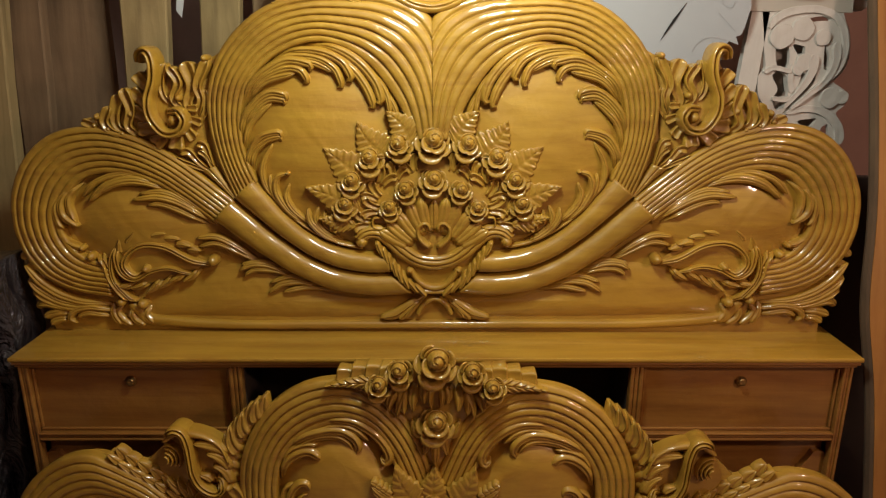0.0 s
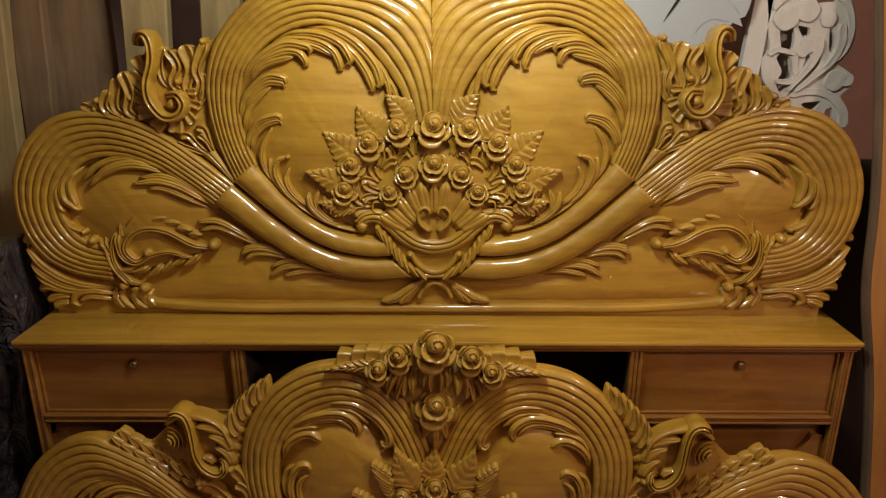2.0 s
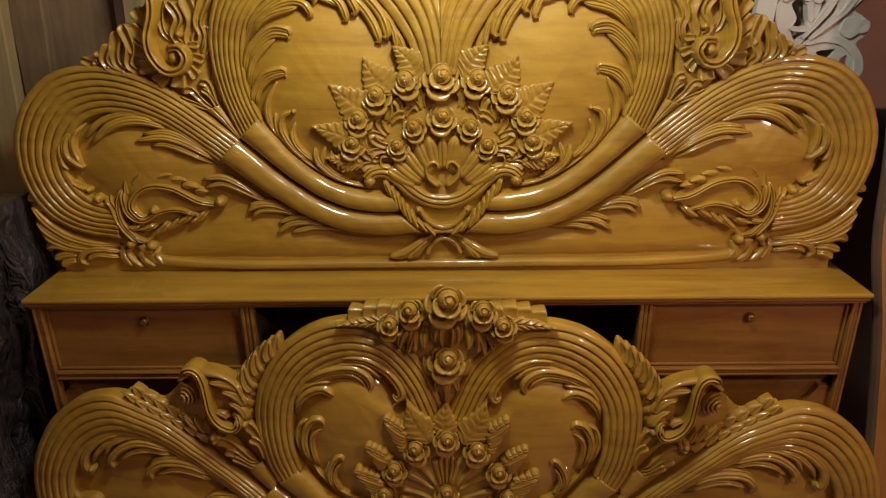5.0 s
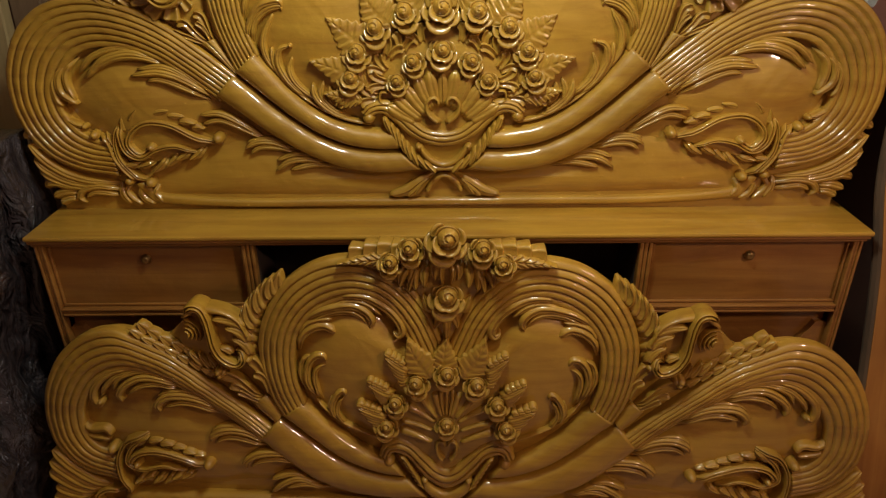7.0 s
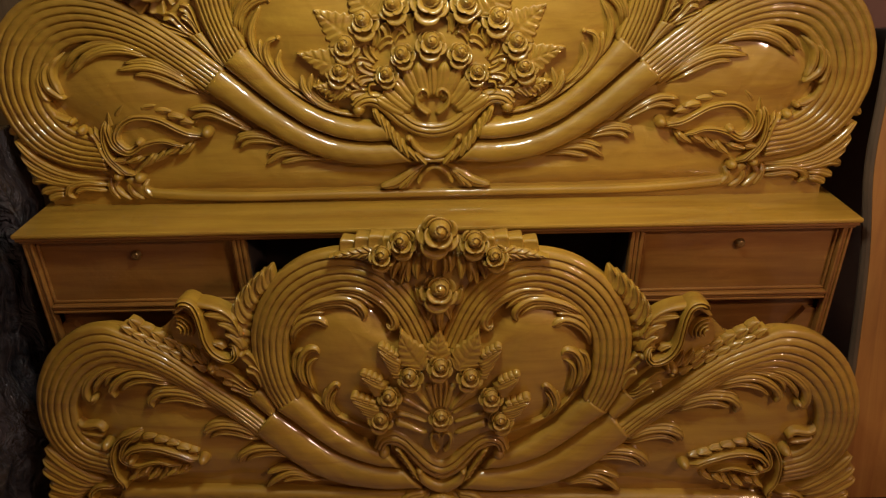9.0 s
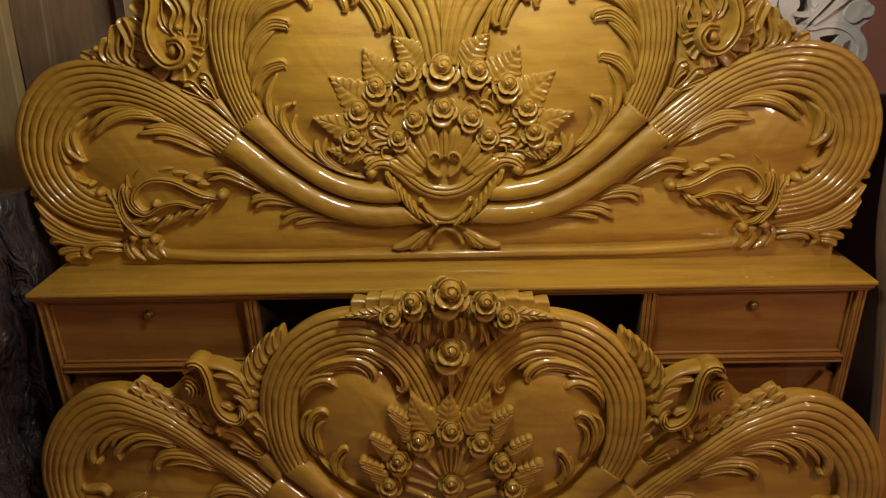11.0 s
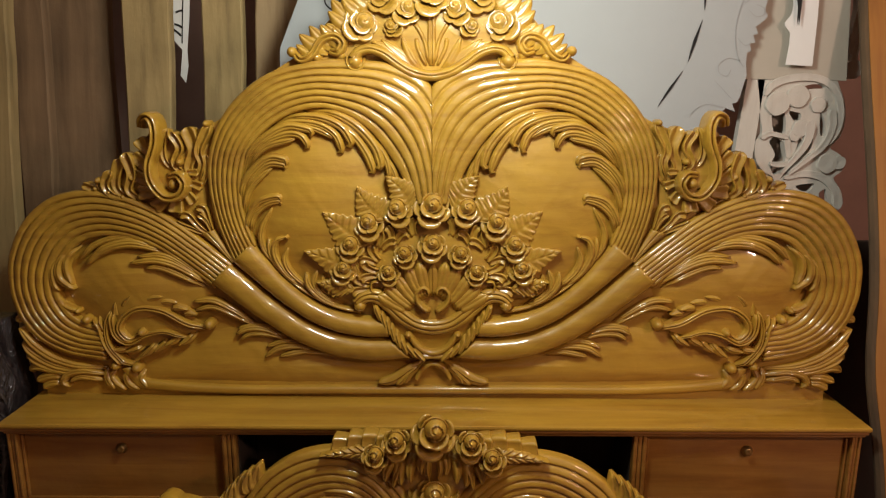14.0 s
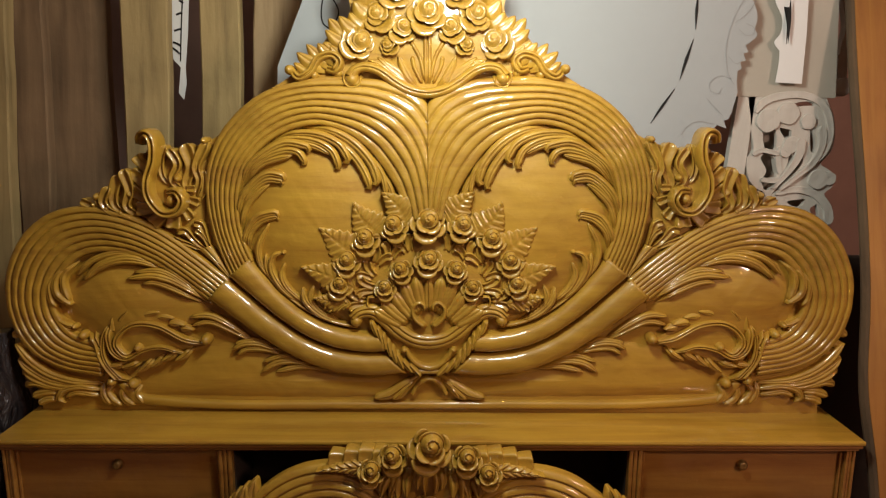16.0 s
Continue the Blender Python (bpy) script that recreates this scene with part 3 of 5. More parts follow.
acanthus([[(0.400, 0.371), (0.394, 0.414), (0.369, 0.453), (0.332, 0.465)], [(0.393, 0.374), (0.382, 0.420), (0.357, 0.446), (0.330, 0.455)], [(0.329, 0.299), (0.364, 0.352), (0.366, 0.395), (0.342, 0.441)]], 0.013, HB, 0.022, 0.008, 0.013)
curled([[(0.269, 0.253), (0.317, 0.295), (0.340, 0.337), (0.335, 0.369), (0.312, 0.378)], [(0.262, 0.257), (0.305, 0.295), (0.319, 0.327), (0.311, 0.354)], [(0.293, 0.266), (0.331, 0.308), (0.350, 0.339), (0.352, 0.374)]], 0.012, HB, 0.020, 0.008, 0.006)
acanthus([[(0.189, 0.215), (0.238, 0.238), (0.268, 0.269), (0.274, 0.299)], [(0.201, 0.222), (0.242, 0.248), (0.258, 0.276), (0.250, 0.304)], [(0.207, 0.238), (0.238, 0.263), (0.237, 0.295)]], 0.013, HB, 0.022, 0.006)
cord("tendril", [(0.158, 0.208), (0.220, 0.225), (0.275, 0.254), (0.329, 0.299), (0.367, 0.352)], 0.012, HB, C, 0.014, (1, 0.5), 1, 40, 0.006)

# leaves inside and below the wings
acanthus([[(0.477, 0.261), (0.531, 0.301), (0.590, 0.325), (0.652, 0.321)], [(0.496, 0.262), (0.543, 0.291), (0.591, 0.310), (0.621, 0.309)], [(0.483, 0.270), (0.536, 0.312), (0.583, 0.336), (0.638, 0.334)]], 0.013, HB, 0.020, 0.010)
acanthus([[(0.583, 0.343), (0.642, 0.366), (0.703, 0.354), (0.748, 0.317)], [(0.565, 0.336), (0.631, 0.358), (0.685, 0.356), (0.731, 0.332)], [(0.607, 0.356), (0.666, 0.376), (0.726, 0.361), (0.762, 0.327)]], 0.014, HB, 0.020, 0.010)
acanthus([[(0.775, 0.354), (0.807, 0.324), (0.809, 0.286), (0.778, 0.262)], [(0.793, 0.342), (0.823, 0.311), (0.823, 0.274), (0.811, 0.258)], [(0.763, 0.357), (0.791, 0.330), (0.795, 0.299), (0.783, 0.270)]], 0.013, HB, 0.019, 0.010)
curled([[(0.828, 0.268), (0.821, 0.233), (0.798, 0.217), (0.777, 0.212)], [(0.828, 0.243), (0.808, 0.211), (0.785, 0.202)]], 0.012, HB, 0.018)
acanthus([[(0.388, 0.176), (0.430, 0.208), (0.478, 0.234), (0.523, 0.233)], [(0.382, 0.170), (0.431, 0.198), (0.479, 0.220), (0.521, 0.213)], [(0.400, 0.186), (0.442, 0.217), (0.497, 0.240)]], 0.012, HB, 0.018)
acanthus([[(0.321, 0.149), (0.370, 0.169), (0.407, 0.171), (0.434, 0.158)], [(0.315, 0.141), (0.358, 0.157), (0.401, 0.159), (0.425, 0.145)], [(0.333, 0.157), (0.376, 0.177), (0.429, 0.172)]], 0.012, HB, 0.018)
acanthus([[(0.247, 0.116), (0.296, 0.130), (0.340, 0.126), (0.372, 0.106)], [(0.234, 0.110), (0.284, 0.118), (0.339, 0.108)], [(0.271, 0.129), (0.321, 0.142), (0.368, 0.129)]], 0.012, HB, 0.018)

# shell scroll on the wing
knob("scroll_ball", (0.490, 0.182), 0.0125, HB, C, 0.034)
pillow("shell_bed", [(0.499, 0.177), (0.547, 0.209), (0.600, 0.238), (0.661, 0.234), (0.695, 0.196), (0.693, 0.147), (0.655, 0.127), (0.587, 0.144)], HB, C, 0.006, base=0.010)
cord("scroll_strand", [(0.501, 0.172), (0.542, 0.187), (0.589, 0.213), (0.638, 0.219), (0.673, 0.201), (0.687, 0.172), (0.666, 0.148), (0.644, 0.158)], 0.017, HB, C, 0.022, (0.8, 0.9), 2, 50, 0.008)
knob("scroll_ball", (0.638, 0.165), 0.010, HB, C, 0.034)
cord("scroll_strand", [(0.537, 0.149), (0.586, 0.165), (0.629, 0.158), (0.667, 0.140), (0.696, 0.156), (0.703, 0.191), (0.696, 0.223)], 0.016, HB, C, 0.020, (0.5, 1.1), 2, 50, 0.008)
frill("shell_frill", [(0.694, 0.191), (0.682, 0.214), (0.649, 0.231), (0.607, 0.231), (0.567, 0.213), (0.529, 0.190)], -0.024, 7, HB, C, 0.020, 0.006)
frill("shell_frill", [(0.524, 0.162), (0.568, 0.154), (0.618, 0.137), (0.661, 0.127), (0.697, 0.140)], -0.022, 6, HB, C, 0.018, 0.006)

# crossed S strands at the foot of the wing
cord("scroll_strand", [(0.699, 0.219), (0.715, 0.185), (0.715, 0.141), (0.691, 0.104), (0.667, 0.083)], 0.016, HB, C, 0.026, (0.8, 0.7), 2, 44)
cord("scroll_strand", [(0.751, 0.194), (0.733, 0.176), (0.725, 0.141), (0.707, 0.110), (0.684, 0.084)], 0.013, HB, C, 0.028, (1.0, 0.7), 1, 44)
cord("scroll_strand", [(0.736, 0.199), (0.721, 0.166), (0.714, 0.130), (0.691, 0.094)], 0.008, HB, C, 0.024, (1.0, 0.8), 1, 44)
for at, r in (((0.759, 0.192), 0.011), ((0.657, 0.081), 0.012), ((0.704, 0.086), 0.011)):
    knob("scroll_ball", at, r, HB, C, 0.030)
for s in ([(0.668, 0.073), (0.686, 0.060), (0.679, 0.040), (0.658, 0.029)], [(0.709, 0.076), (0.718, 0.058), (0.707, 0.040), (0.687, 0.028)], [(0.731, 0.079), (0.727, 0.053), (0.712, 0.030)], [(0.646, 0.073), (0.654, 0.052), (0.638, 0.034)]):
    leaf("root_leaf", s, 0.013, HB, C, 0.018, 0.5)
acanthus([[(0.726, 0.060), (0.775, 0.072), (0.812, 0.065), (0.824, 0.047), (0.810, 0.036)], [(0.733, 0.048), (0.782, 0.059), (0.809, 0.049)]], 0.013, HB, 0.020)
for s in ([(0.731, 0.076), (0.816, 0.090), (0.875, 0.123), (0.913, 0.171)], [(0.744, 0.071), (0.829, 0.080), (0.882, 0.107), (0.908, 0.136)], [(0.750, 0.066), (0.830, 0.073), (0.877, 0.091), (0.900, 0.107)], [(0.794, 0.064), (0.842, 0.073), (0.872, 0.081), (0.895, 0.078)], [(0.818, 0.058), (0.849, 0.060), (0.870, 0.055), (0.885, 0.050)], [(0.825, 0.045), (0.850, 0.044), (0.871, 0.034)]):
    leaf("fan_leaf", s, 0.016, HB, C, 0.022, 0.4, 0.4, 0.2)
for k in range(5):
    a, b = np.array((0.912, 0.193)), np.array((0.893, 0.078))
    q = a + (b - a) * k / 4
    leaf("edge_leaf", [tuple(q + (-0.03, 0.012)), tuple(q + (-0.01, 0.004)), tuple(q + (0.008, -0.006))], 0.016, HB, C, 0.014, 0.5)

# flower bouquet in the heart
for a, b, w in (((0.045, 0.435), (0.096, 0.506), 0.056), ((0.097, 0.413), (0.156, 0.484), 0.062), ((0.144, 0.361), (0.228, 0.430), 0.064), ((0.159, 0.298), (0.269, 0.346), 0.056), ((0.170, 0.263), (0.246, 0.279), 0.034)):
    broadleaf("rose_leaf", a, b, w, HB, C, 0.018, 7, 0.019)
broadleaf("rose_leaf", (0.039, 0.440), (0.052, 0.484), 0.02, HB, C, 0.018, 5, 0.006)
pillow("bouquet_bed", across([(0.000, 0.437), (0.069, 0.443), (0.143, 0.413), (0.187, 0.351), (0.213, 0.276), (0.157, 0.248), (0.083, 0.242), (0.000, 0.241)]), HB, C, 0.012, both=False, base=0.008)
rose((0.000, 0.442), 0.041, HB, C, 0.018, 0.034, False, 20)
rose((0.000, 0.360), 0.034, HB, C, 0.018, 0.030, False, 50)
for at, r, k in (((0.073, 0.435), 0.034, 10), ((0.136, 0.405), 0.034, 60), ((0.176, 0.357), 0.032, 110), ((0.192, 0.306), 0.031, 170), ((0.059, 0.338), 0.028, 200), ((0.094, 0.298), 0.026, 240)):
    rose(at, r, HB, C, 0.016, 0.030, True, k)
for at, b in (((0.109, 0.361), (0.092, 0.388)), ((0.127, 0.328), (0.156, 0.351)), ((0.130, 0.298), (0.159, 0.303)), ((0.150, 0.268), (0.179, 0.273)), ((0.197, 0.268), (0.234, 0.273)), ((0.047, 0.388), (0.055, 0.406)), ((0.082, 0.373), (0.077, 0.394))):
    a = np.array(at)
    d = np.array(b) - a
    d = d / np.hypot(*d) * 0.022
    n = np.array([-d[1], d[0]])
    for k in (-0.55, 0.55):
        strap("bud_petal", [tuple(a - d * 0.8 + n * k * 0.3), tuple(a + n * k * 0.5), tuple(a + d * 0.7 + n * k), tuple(a + d * 1.05 + n * k * 1.9)], 0.013, 0.021, HB, C, 0.036, 0.35, 16)
cord("bud_twig", [(0.110, 0.278), (0.130, 0.278), (0.132, 0.260), (0.115, 0.255), (0.098, 0.262)], 0.009, HB, C, 0.030, (1, 0.7))

# fluted vase
stems = [((0.005, 0.236), (0.028, 0.322)), ((0.015, 0.229), (0.055, 0.313)), ((0.025, 0.221), (0.080, 0.293)), ((0.035, 0.213), (0.102, 0.270)), ((0.045, 0.208), (0.118, 0.252))]
for a, b in stems:
    leaf("vase_flute", [a, tuple((np.array(a) + b) / 2 + (0.004, 0)), b], 0.022, HB, C, 0.016, 0.45, 0.5, 0.3, base=0.018)
leaf("vase_flute", [(0.000, 0.236), (0.000, 0.274), (0.000, 0.319)], 0.018, HB, C, 0.016, 0.4, 0.6, 0.3, 0.5, base=0.018, both=False)
pillow("vase_body", across([(0.000, 0.281), (0.058, 0.281), (0.108, 0.256), (0.102, 0.186), (0.071, 0.140), (0.033, 0.114), (0.000, 0.107)]), HB, C, 0.012, both=False, base=0.008)
flutes("vase_rim", [(0.000, 0.195), (0.033, 0.200), (0.060, 0.221), (0.089, 0.250), (0.122, 0.263), (0.157, 0.256), (0.177, 0.238)], [(0.000, 0.159), (0.039, 0.167), (0.073, 0.185), (0.102, 0.211), (0.123, 0.229), (0.140, 0.232), (0.153, 0.225)], 3, HB, C, 0.024, 0.6, 0.007, 60)
knob("scroll_ball", (0.159, 0.225), 0.014, HB, C, 0.034)
cord("vase_mask", [(0.000, 0.213), (0.017, 0.220), (0.032, 0.236), (0.034, 0.256), (0.022, 0.268), (0.011, 0.263), (0.010, 0.251), (0.018, 0.249)], 0.017, HB, C, 0.038, (1.1, 0.7), 1, 44)
flutes("vase_foot", [(0.000, 0.117), (0.033, 0.123), (0.061, 0.144), (0.083, 0.173)], [(0.000, 0.102), (0.043, 0.107), (0.078, 0.134), (0.103, 0.163)], 1, HB, C, 0.018, 0.6, 0.008, 30)
roll("vase_cup", [(0.000, 0.126), (0.021, 0.132), (0.037, 0.148), (0.046, 0.164)], [(0.000, 0.111), (0.026, 0.119), (0.046, 0.138), (0.056, 0.163)], HB, C, 0.014, 0.014, 30)
knob("scroll_ball", (0.054, 0.16), 0.008, HB, C, 0.032)
rope = [(0.128, 0.222), (0.108, 0.199), (0.086, 0.165), (0.061, 0.134), (0.027, 0.115)]
cord("rope_core", rope, 0.020, HB, C, 0.026, (1.0, 0.9))
R_, _ = even(rope, 9)
for k in range(8):
    a, b = R_[k], R_[k + 1]
    d = b - a
    n = np.array([-d[1], d[0]]) * 0.45
    leaf("rope_leaf", [tuple(a - n - d * 0.5), tuple((a + b) / 2), tuple(b + d * 0.8 + n)], 0.012, HB, C, 0.032, 0.5, 0.9, 0.1, base=0.004)
roll("foot_arch", [(0.000, 0.096), (0.017, 0.092), (0.033, 0.077), (0.043, 0.055)], [(0.000, 0.084), (0.011, 0.078), (0.024, 0.067), (0.032, 0.051)], HB, C, 0.016, 0.002, 30)
for spine, w in (([(0.021, 0.093), (0.052, 0.078), (0.087, 0.054), (0.123, 0.046)], 0.019), ([(0.026, 0.088), (0.046, 0.075), (0.064, 0.058), (0.082, 0.041)], 0.018), ([(0.038, 0.077), (0.052, 0.066), (0.061, 0.055), (0.066, 0.044)], 0.014)):
    leaf("foot_leaf", spine, w, HB, C, 0.016, 0.5, 0.7, 0.2, 0.5, 0.0, base=0.003)

# crest over the hearts
pillow("crest_panel", across([(0.000, 0.978), (0.079, 0.955), (0.138, 0.887), (0.163, 0.818), (0.152, 0.754), (0.104, 0.760), (0.056, 0.731), (0.000, 0.714)]), HB, P_, 0.006, both=False, base=0.002)
flutes("crest_rim", [(0.000, 0.728), (0.032, 0.735), (0.062, 0.751), (0.092, 0.772), (0.125, 0.782), (0.154, 0.776), (0.173, 0.758)], [(0.000, 0.705), (0.042, 0.712), (0.074, 0.730), (0.102, 0.751), (0.125, 0.760), (0.142, 0.758), (0.149, 0.746)], 2, HB, C, 0.026, 0.6, 0.007, 60)
knob("scroll_ball", (0.158, 0.746), 0.016, HB, C, 0.034)
cord("crest_curl", whorl((0.156, 0.746), 0.020, 0.016, 60, -0.75, 9), 0.012, HB, C, 0.028)
rose((0.000, 0.881), 0.042, HB, C, 0.010, 0.020, False, 15)
rose((0.000, 0.978), 0.044, HB, C, 0.010, 0.022, False, 75, more=30)
for at, r, k in (((0.051, 0.851), 0.032, 40), ((0.102, 0.878), 0.036, 100), ((0.144, 0.823), 0.037, 160), ((0.080, 0.816), 0.022, 220), ((0.065, 0.926), 0.036, 280), ((0.117, 0.960), 0.034, 330), ((0.051, 1.005), 0.034, 20)):
    rose(at, r, HB, C, 0.008, 0.017, True, k, more=40 if k % 40 else -40)
for s in ([(0.000, 0.737), (0.000, 0.796), (0.000, 0.856)],):
    cord("rose_stem", s, 0.020, HB, C, 0.016, (0.9, 1), 2, 30, both=False)
for s in ([(0.006, 0.743), (0.016, 0.790), (0.037, 0.828)], [(0.011, 0.737), (0.028, 0.772), (0.032, 0.796)]):
    cord("rose_stem", s, 0.013, HB, C, 0.013, (0.7, 1))
for s, w in (([(0.020, 0.726), (0.040, 0.749), (0.051, 0.770), (0.061, 0.795)], 0.017), ([(0.028, 0.728), (0.054, 0.749), (0.080, 0.770), (0.104, 0.791)], 0.020), ([(0.044, 0.740), (0.075, 0.761), (0.101, 0.779), (0.125, 0.786)], 0.016)):
    leaf("crest_leaf", s, w, HB, C, 0.013, 0.5, 0.8, 0.3, base=0.003, sharp=True)
# pointed leaves along the edge of the crest
blades = (((0.146, 0.823), (0.205, 0.870), 0.026), ((0.153, 0.813), (0.212, 0.847), 0.022), ((0.156, 0.799), (0.217, 0.822), 0.022), ((0.117, 0.871), (0.152, 0.906), 0.024), ((0.124, 0.852), (0.162, 0.882), 0.022), ((0.139, 0.839), (0.183, 0.875), 0.022), ((0.112, 0.909), (0.149, 0.936), 0.024), ((0.103, 0.943), (0.142, 0.971), 0.024), ((0.084, 0.977), (0.121, 1.010), 0.024), ((0.051, 1.005), (0.083, 1.044), 0.024), ((0.021, 1.017), (0.041, 1.066), 0.024), ((0.180, 0.781), (0.229, 0.820), 0.022), ((0.196, 0.776), (0.252, 0.818), 0.022), ((0.213, 0.771), (0.273, 0.801), 0.022), ((0.227, 0.760), (0.280, 0.780), 0.018), ((0.170, 0.788), (0.203, 0.815), 0.020))
for k, (a, b, w) in enumerate(blades):
    a, b = np.array(a), np.array(b)
    n = np.array([-(b - a)[1], (b - a)[0]])
    leaf("crest_tooth", [tuple(a), tuple((a + b) / 2 - n * 0.10), tuple(b)], w * 1.25, HB, C, 0.014 + 0.003 * (k % 2), 0.8, 0.9, 0.2, base=0.003, sharp=True)
cord("scroll_strand", [(0.289, 0.769), (0.270, 0.750), (0.246, 0.762), (0.228, 0.788), (0.201, 0.797), (0.184, 0.783), (0.194, 0.765), (0.213, 0.769)], 0.026, HB, C, 0.028, (0.7, 0.8), 2, 50)
knob("scroll_ball", (0.289, 0.766), 0.011, HB, C, 0.028)
for at in ((0.189, 0.758), (0.239, 0.755)):
    knob("crest_lobe", at, 0.010, HB, C, 0.018)
roll("crest_base", [(0.163, 0.751), (0.211, 0.753), (0.258, 0.746), (0.330, 0.729)], [(0.170, 0.725), (0.211, 0.734), (0.265, 0.734), (0.325, 0.725)], HB, C, 0.016, 0.006)

# corner clusters between heart and wing
pillow("cluster_bed", [(0.477, 0.583), (0.524, 0.577), (0.582, 0.604), (0.615, 0.547), (0.682, 0.506), (0.707, 0.478), (0.637, 0.466), (0.566, 0.439), (0.520, 0.408), (0.488, 0.439), (0.482, 0.511)], HB, C, 0.010, base=0.004)
cord("cluster_scroll", [(0.613, 0.611), (0.607, 0.628), (0.587, 0.633), (0.577, 0.612), (0.579, 0.577), (0.593, 0.535), (0.590, 0.497), (0.565, 0.466), (0.536, 0.468), (0.521, 0.492), (0.534, 0.511), (0.561, 0.509)], 0.034, HB, C, 0.040, (0.7, 0.62), 2, 70, 0.006)
knob("scroll_ball", (0.547, 0.492), 0.013, HB, C, 0.036)
# scallops on the outer flank of the scroll
for a, b, w in (((0.599, 0.559), (0.621, 0.588), 0.030), ((0.607, 0.528), (0.634, 0.555), 0.032), ((0.609, 0.497), (0.639, 0.516), 0.032), ((0.596, 0.473), (0.627, 0.473), 0.034), ((0.573, 0.458), (0.595, 0.439), 0.034), ((0.547, 0.453), (0.550, 0.429), 0.036), ((0.522, 0.468), (0.508, 0.451), 0.026), ((0.511, 0.492), (0.490, 0.485), 0.022), ((0.515, 0.516), (0.496, 0.516), 0.018)):
    a, b = np.array(a), np.array(b)
    strap("cluster_scallop", [tuple(a - (b - a) * 0.4), tuple((a + b) / 2), tuple(b)], w * 0.7, w, HB, C, 0.028, 0.35, 18)
# straps that rise from the foot of the scroll
for s, w0, w1, h in (([(0.628, 0.456), (0.646, 0.480), (0.637, 0.514), (0.648, 0.559)], 0.014, 0.028, 0.036), ([(0.637, 0.456), (0.670, 0.476), (0.674, 0.507), (0.659, 0.545)], 0.012, 0.030, 0.028), ([(0.649, 0.456), (0.682, 0.468), (0.696, 0.490), (0.682, 0.521)], 0.012, 0.022, 0.034), ([(0.659, 0.456), (0.702, 0.471), (0.747, 0.491)], 0.010, 0.020, 0.024), ([(0.675, 0.461), (0.703, 0.480), (0.711, 0.505)], 0.008, 0.014, 0.028),
                     ([(0.509, 0.497), (0.517, 0.528), (0.504, 0.564), (0.516, 0.612)], 0.016, 0.036, 0.028), ([(0.527, 0.509), (0.545, 0.538), (0.532, 0.569), (0.549, 0.602)], 0.012, 0.020, 0.036), ([(0.541, 0.519), (0.564, 0.538), (0.569, 0.569), (0.557, 0.609)], 0.010, 0.016, 0.028), ([(0.502, 0.499), (0.488, 0.533), (0.493, 0.564), (0.468, 0.616)], 0.012, 0.024, 0.034), ([(0.495, 0.487), (0.479, 0.516), (0.480, 0.555)], 0.012, 0.016, 0.024)):
    strap("cluster_leaf", s, w0, w1, HB, C, h, 0.45)
for at in ((0.473, 0.619), (0.708, 0.500), (0.533, 0.538)):
    knob("leaf_tip", at, 0.008, HB, C, 0.032)
for s, w in (([(0.473, 0.380), (0.481, 0.408), (0.490, 0.436), (0.506, 0.441)], 0.018), ([(0.485, 0.382), (0.508, 0.404), (0.525, 0.424), (0.543, 0.422)], 0.018), ([(0.491, 0.382), (0.520, 0.395), (0.539, 0.402), (0.551, 0.410)], 0.014), ([(0.475, 0.390), (0.488, 0.414), (0.502, 0.426)], 0.012)):
    strap("wedge_leaf", s, w * 0.5, w, HB, C, 0.026, 0.45)
flutes("wedge_fluting", [(0.429, 0.325), (0.449, 0.359), (0.470, 0.392)], [(0.434, 0.317), (0.468, 0.353), (0.499, 0.382)], 2, HB, C, 0.014, 0.6, 0.004, 24)
for k, at in enumerate(((0.719, 0.481), (0.690, 0.473), (0.661, 0.463))):
    knob("cluster_bead", at, 0.007, HB, C, 0.022)


# ---- footboard carving ----
pillow("heart_panel", [(0.015, 0.593), (0.086, 0.658), (0.137, 0.720), (0.200, 0.739), (0.270, 0.714), (0.314, 0.645), (0.318, 0.568), (0.280, 0.495), (0.209, 0.433), (0.143, 0.398), (0.075, 0.460)], FB, Q_, 0.034, peak=(0.0, 0.105))
pillow("wing_panel", [(0.417, 0.414), (0.508, 0.486), (0.597, 0.540), (0.700, 0.569), (0.771, 0.517), (0.792, 0.450), (0.741, 0.388), (0.696, 0.310), (0.574, 0.294), (0.462, 0.308), (0.349, 0.328)], FB, Q_, 0.020)
hooked([[(0.260, 0.742), (0.211, 0.759), (0.169, 0.758), (0.129, 0.739), (0.102, 0.712), (0.092, 0.687), (0.102, 0.675), (0.110, 0.685)], [(0.255, 0.733), (0.203, 0.747), (0.165, 0.742), (0.135, 0.720)]], 0.015, 0.024, 0.01)
hooked([[(0.316, 0.678), (0.280, 0.716), (0.237, 0.734), (0.195, 0.739), (0.166, 0.726), (0.155, 0.707), (0.162, 0.692)], [(0.312, 0.665), (0.279, 0.702), (0.238, 0.722), (0.198, 0.725), (0.175, 0.714), (0.165, 0.697)]], 0.0145, 0.024, 0.01)
hooked([[(0.316, 0.630), (0.303, 0.668), (0.279, 0.689), (0.253, 0.694), (0.230, 0.681)], [(0.318, 0.653), (0.295, 0.692), (0.267, 0.706), (0.238, 0.710)]], 0.0155, 0.024, 0.01)
hooked([[(0.274, 0.516), (0.296, 0.566), (0.294, 0.602), (0.279, 0.625), (0.261, 0.629), (0.254, 0.616)], [(0.267, 0.514), (0.280, 0.561), (0.279, 0.589), (0.266, 0.605), (0.257, 0.607)], [(0.286, 0.524), (0.310, 0.577), (0.306, 0.612), (0.291, 0.625)]], 0.0125, 0.024, 0.01)
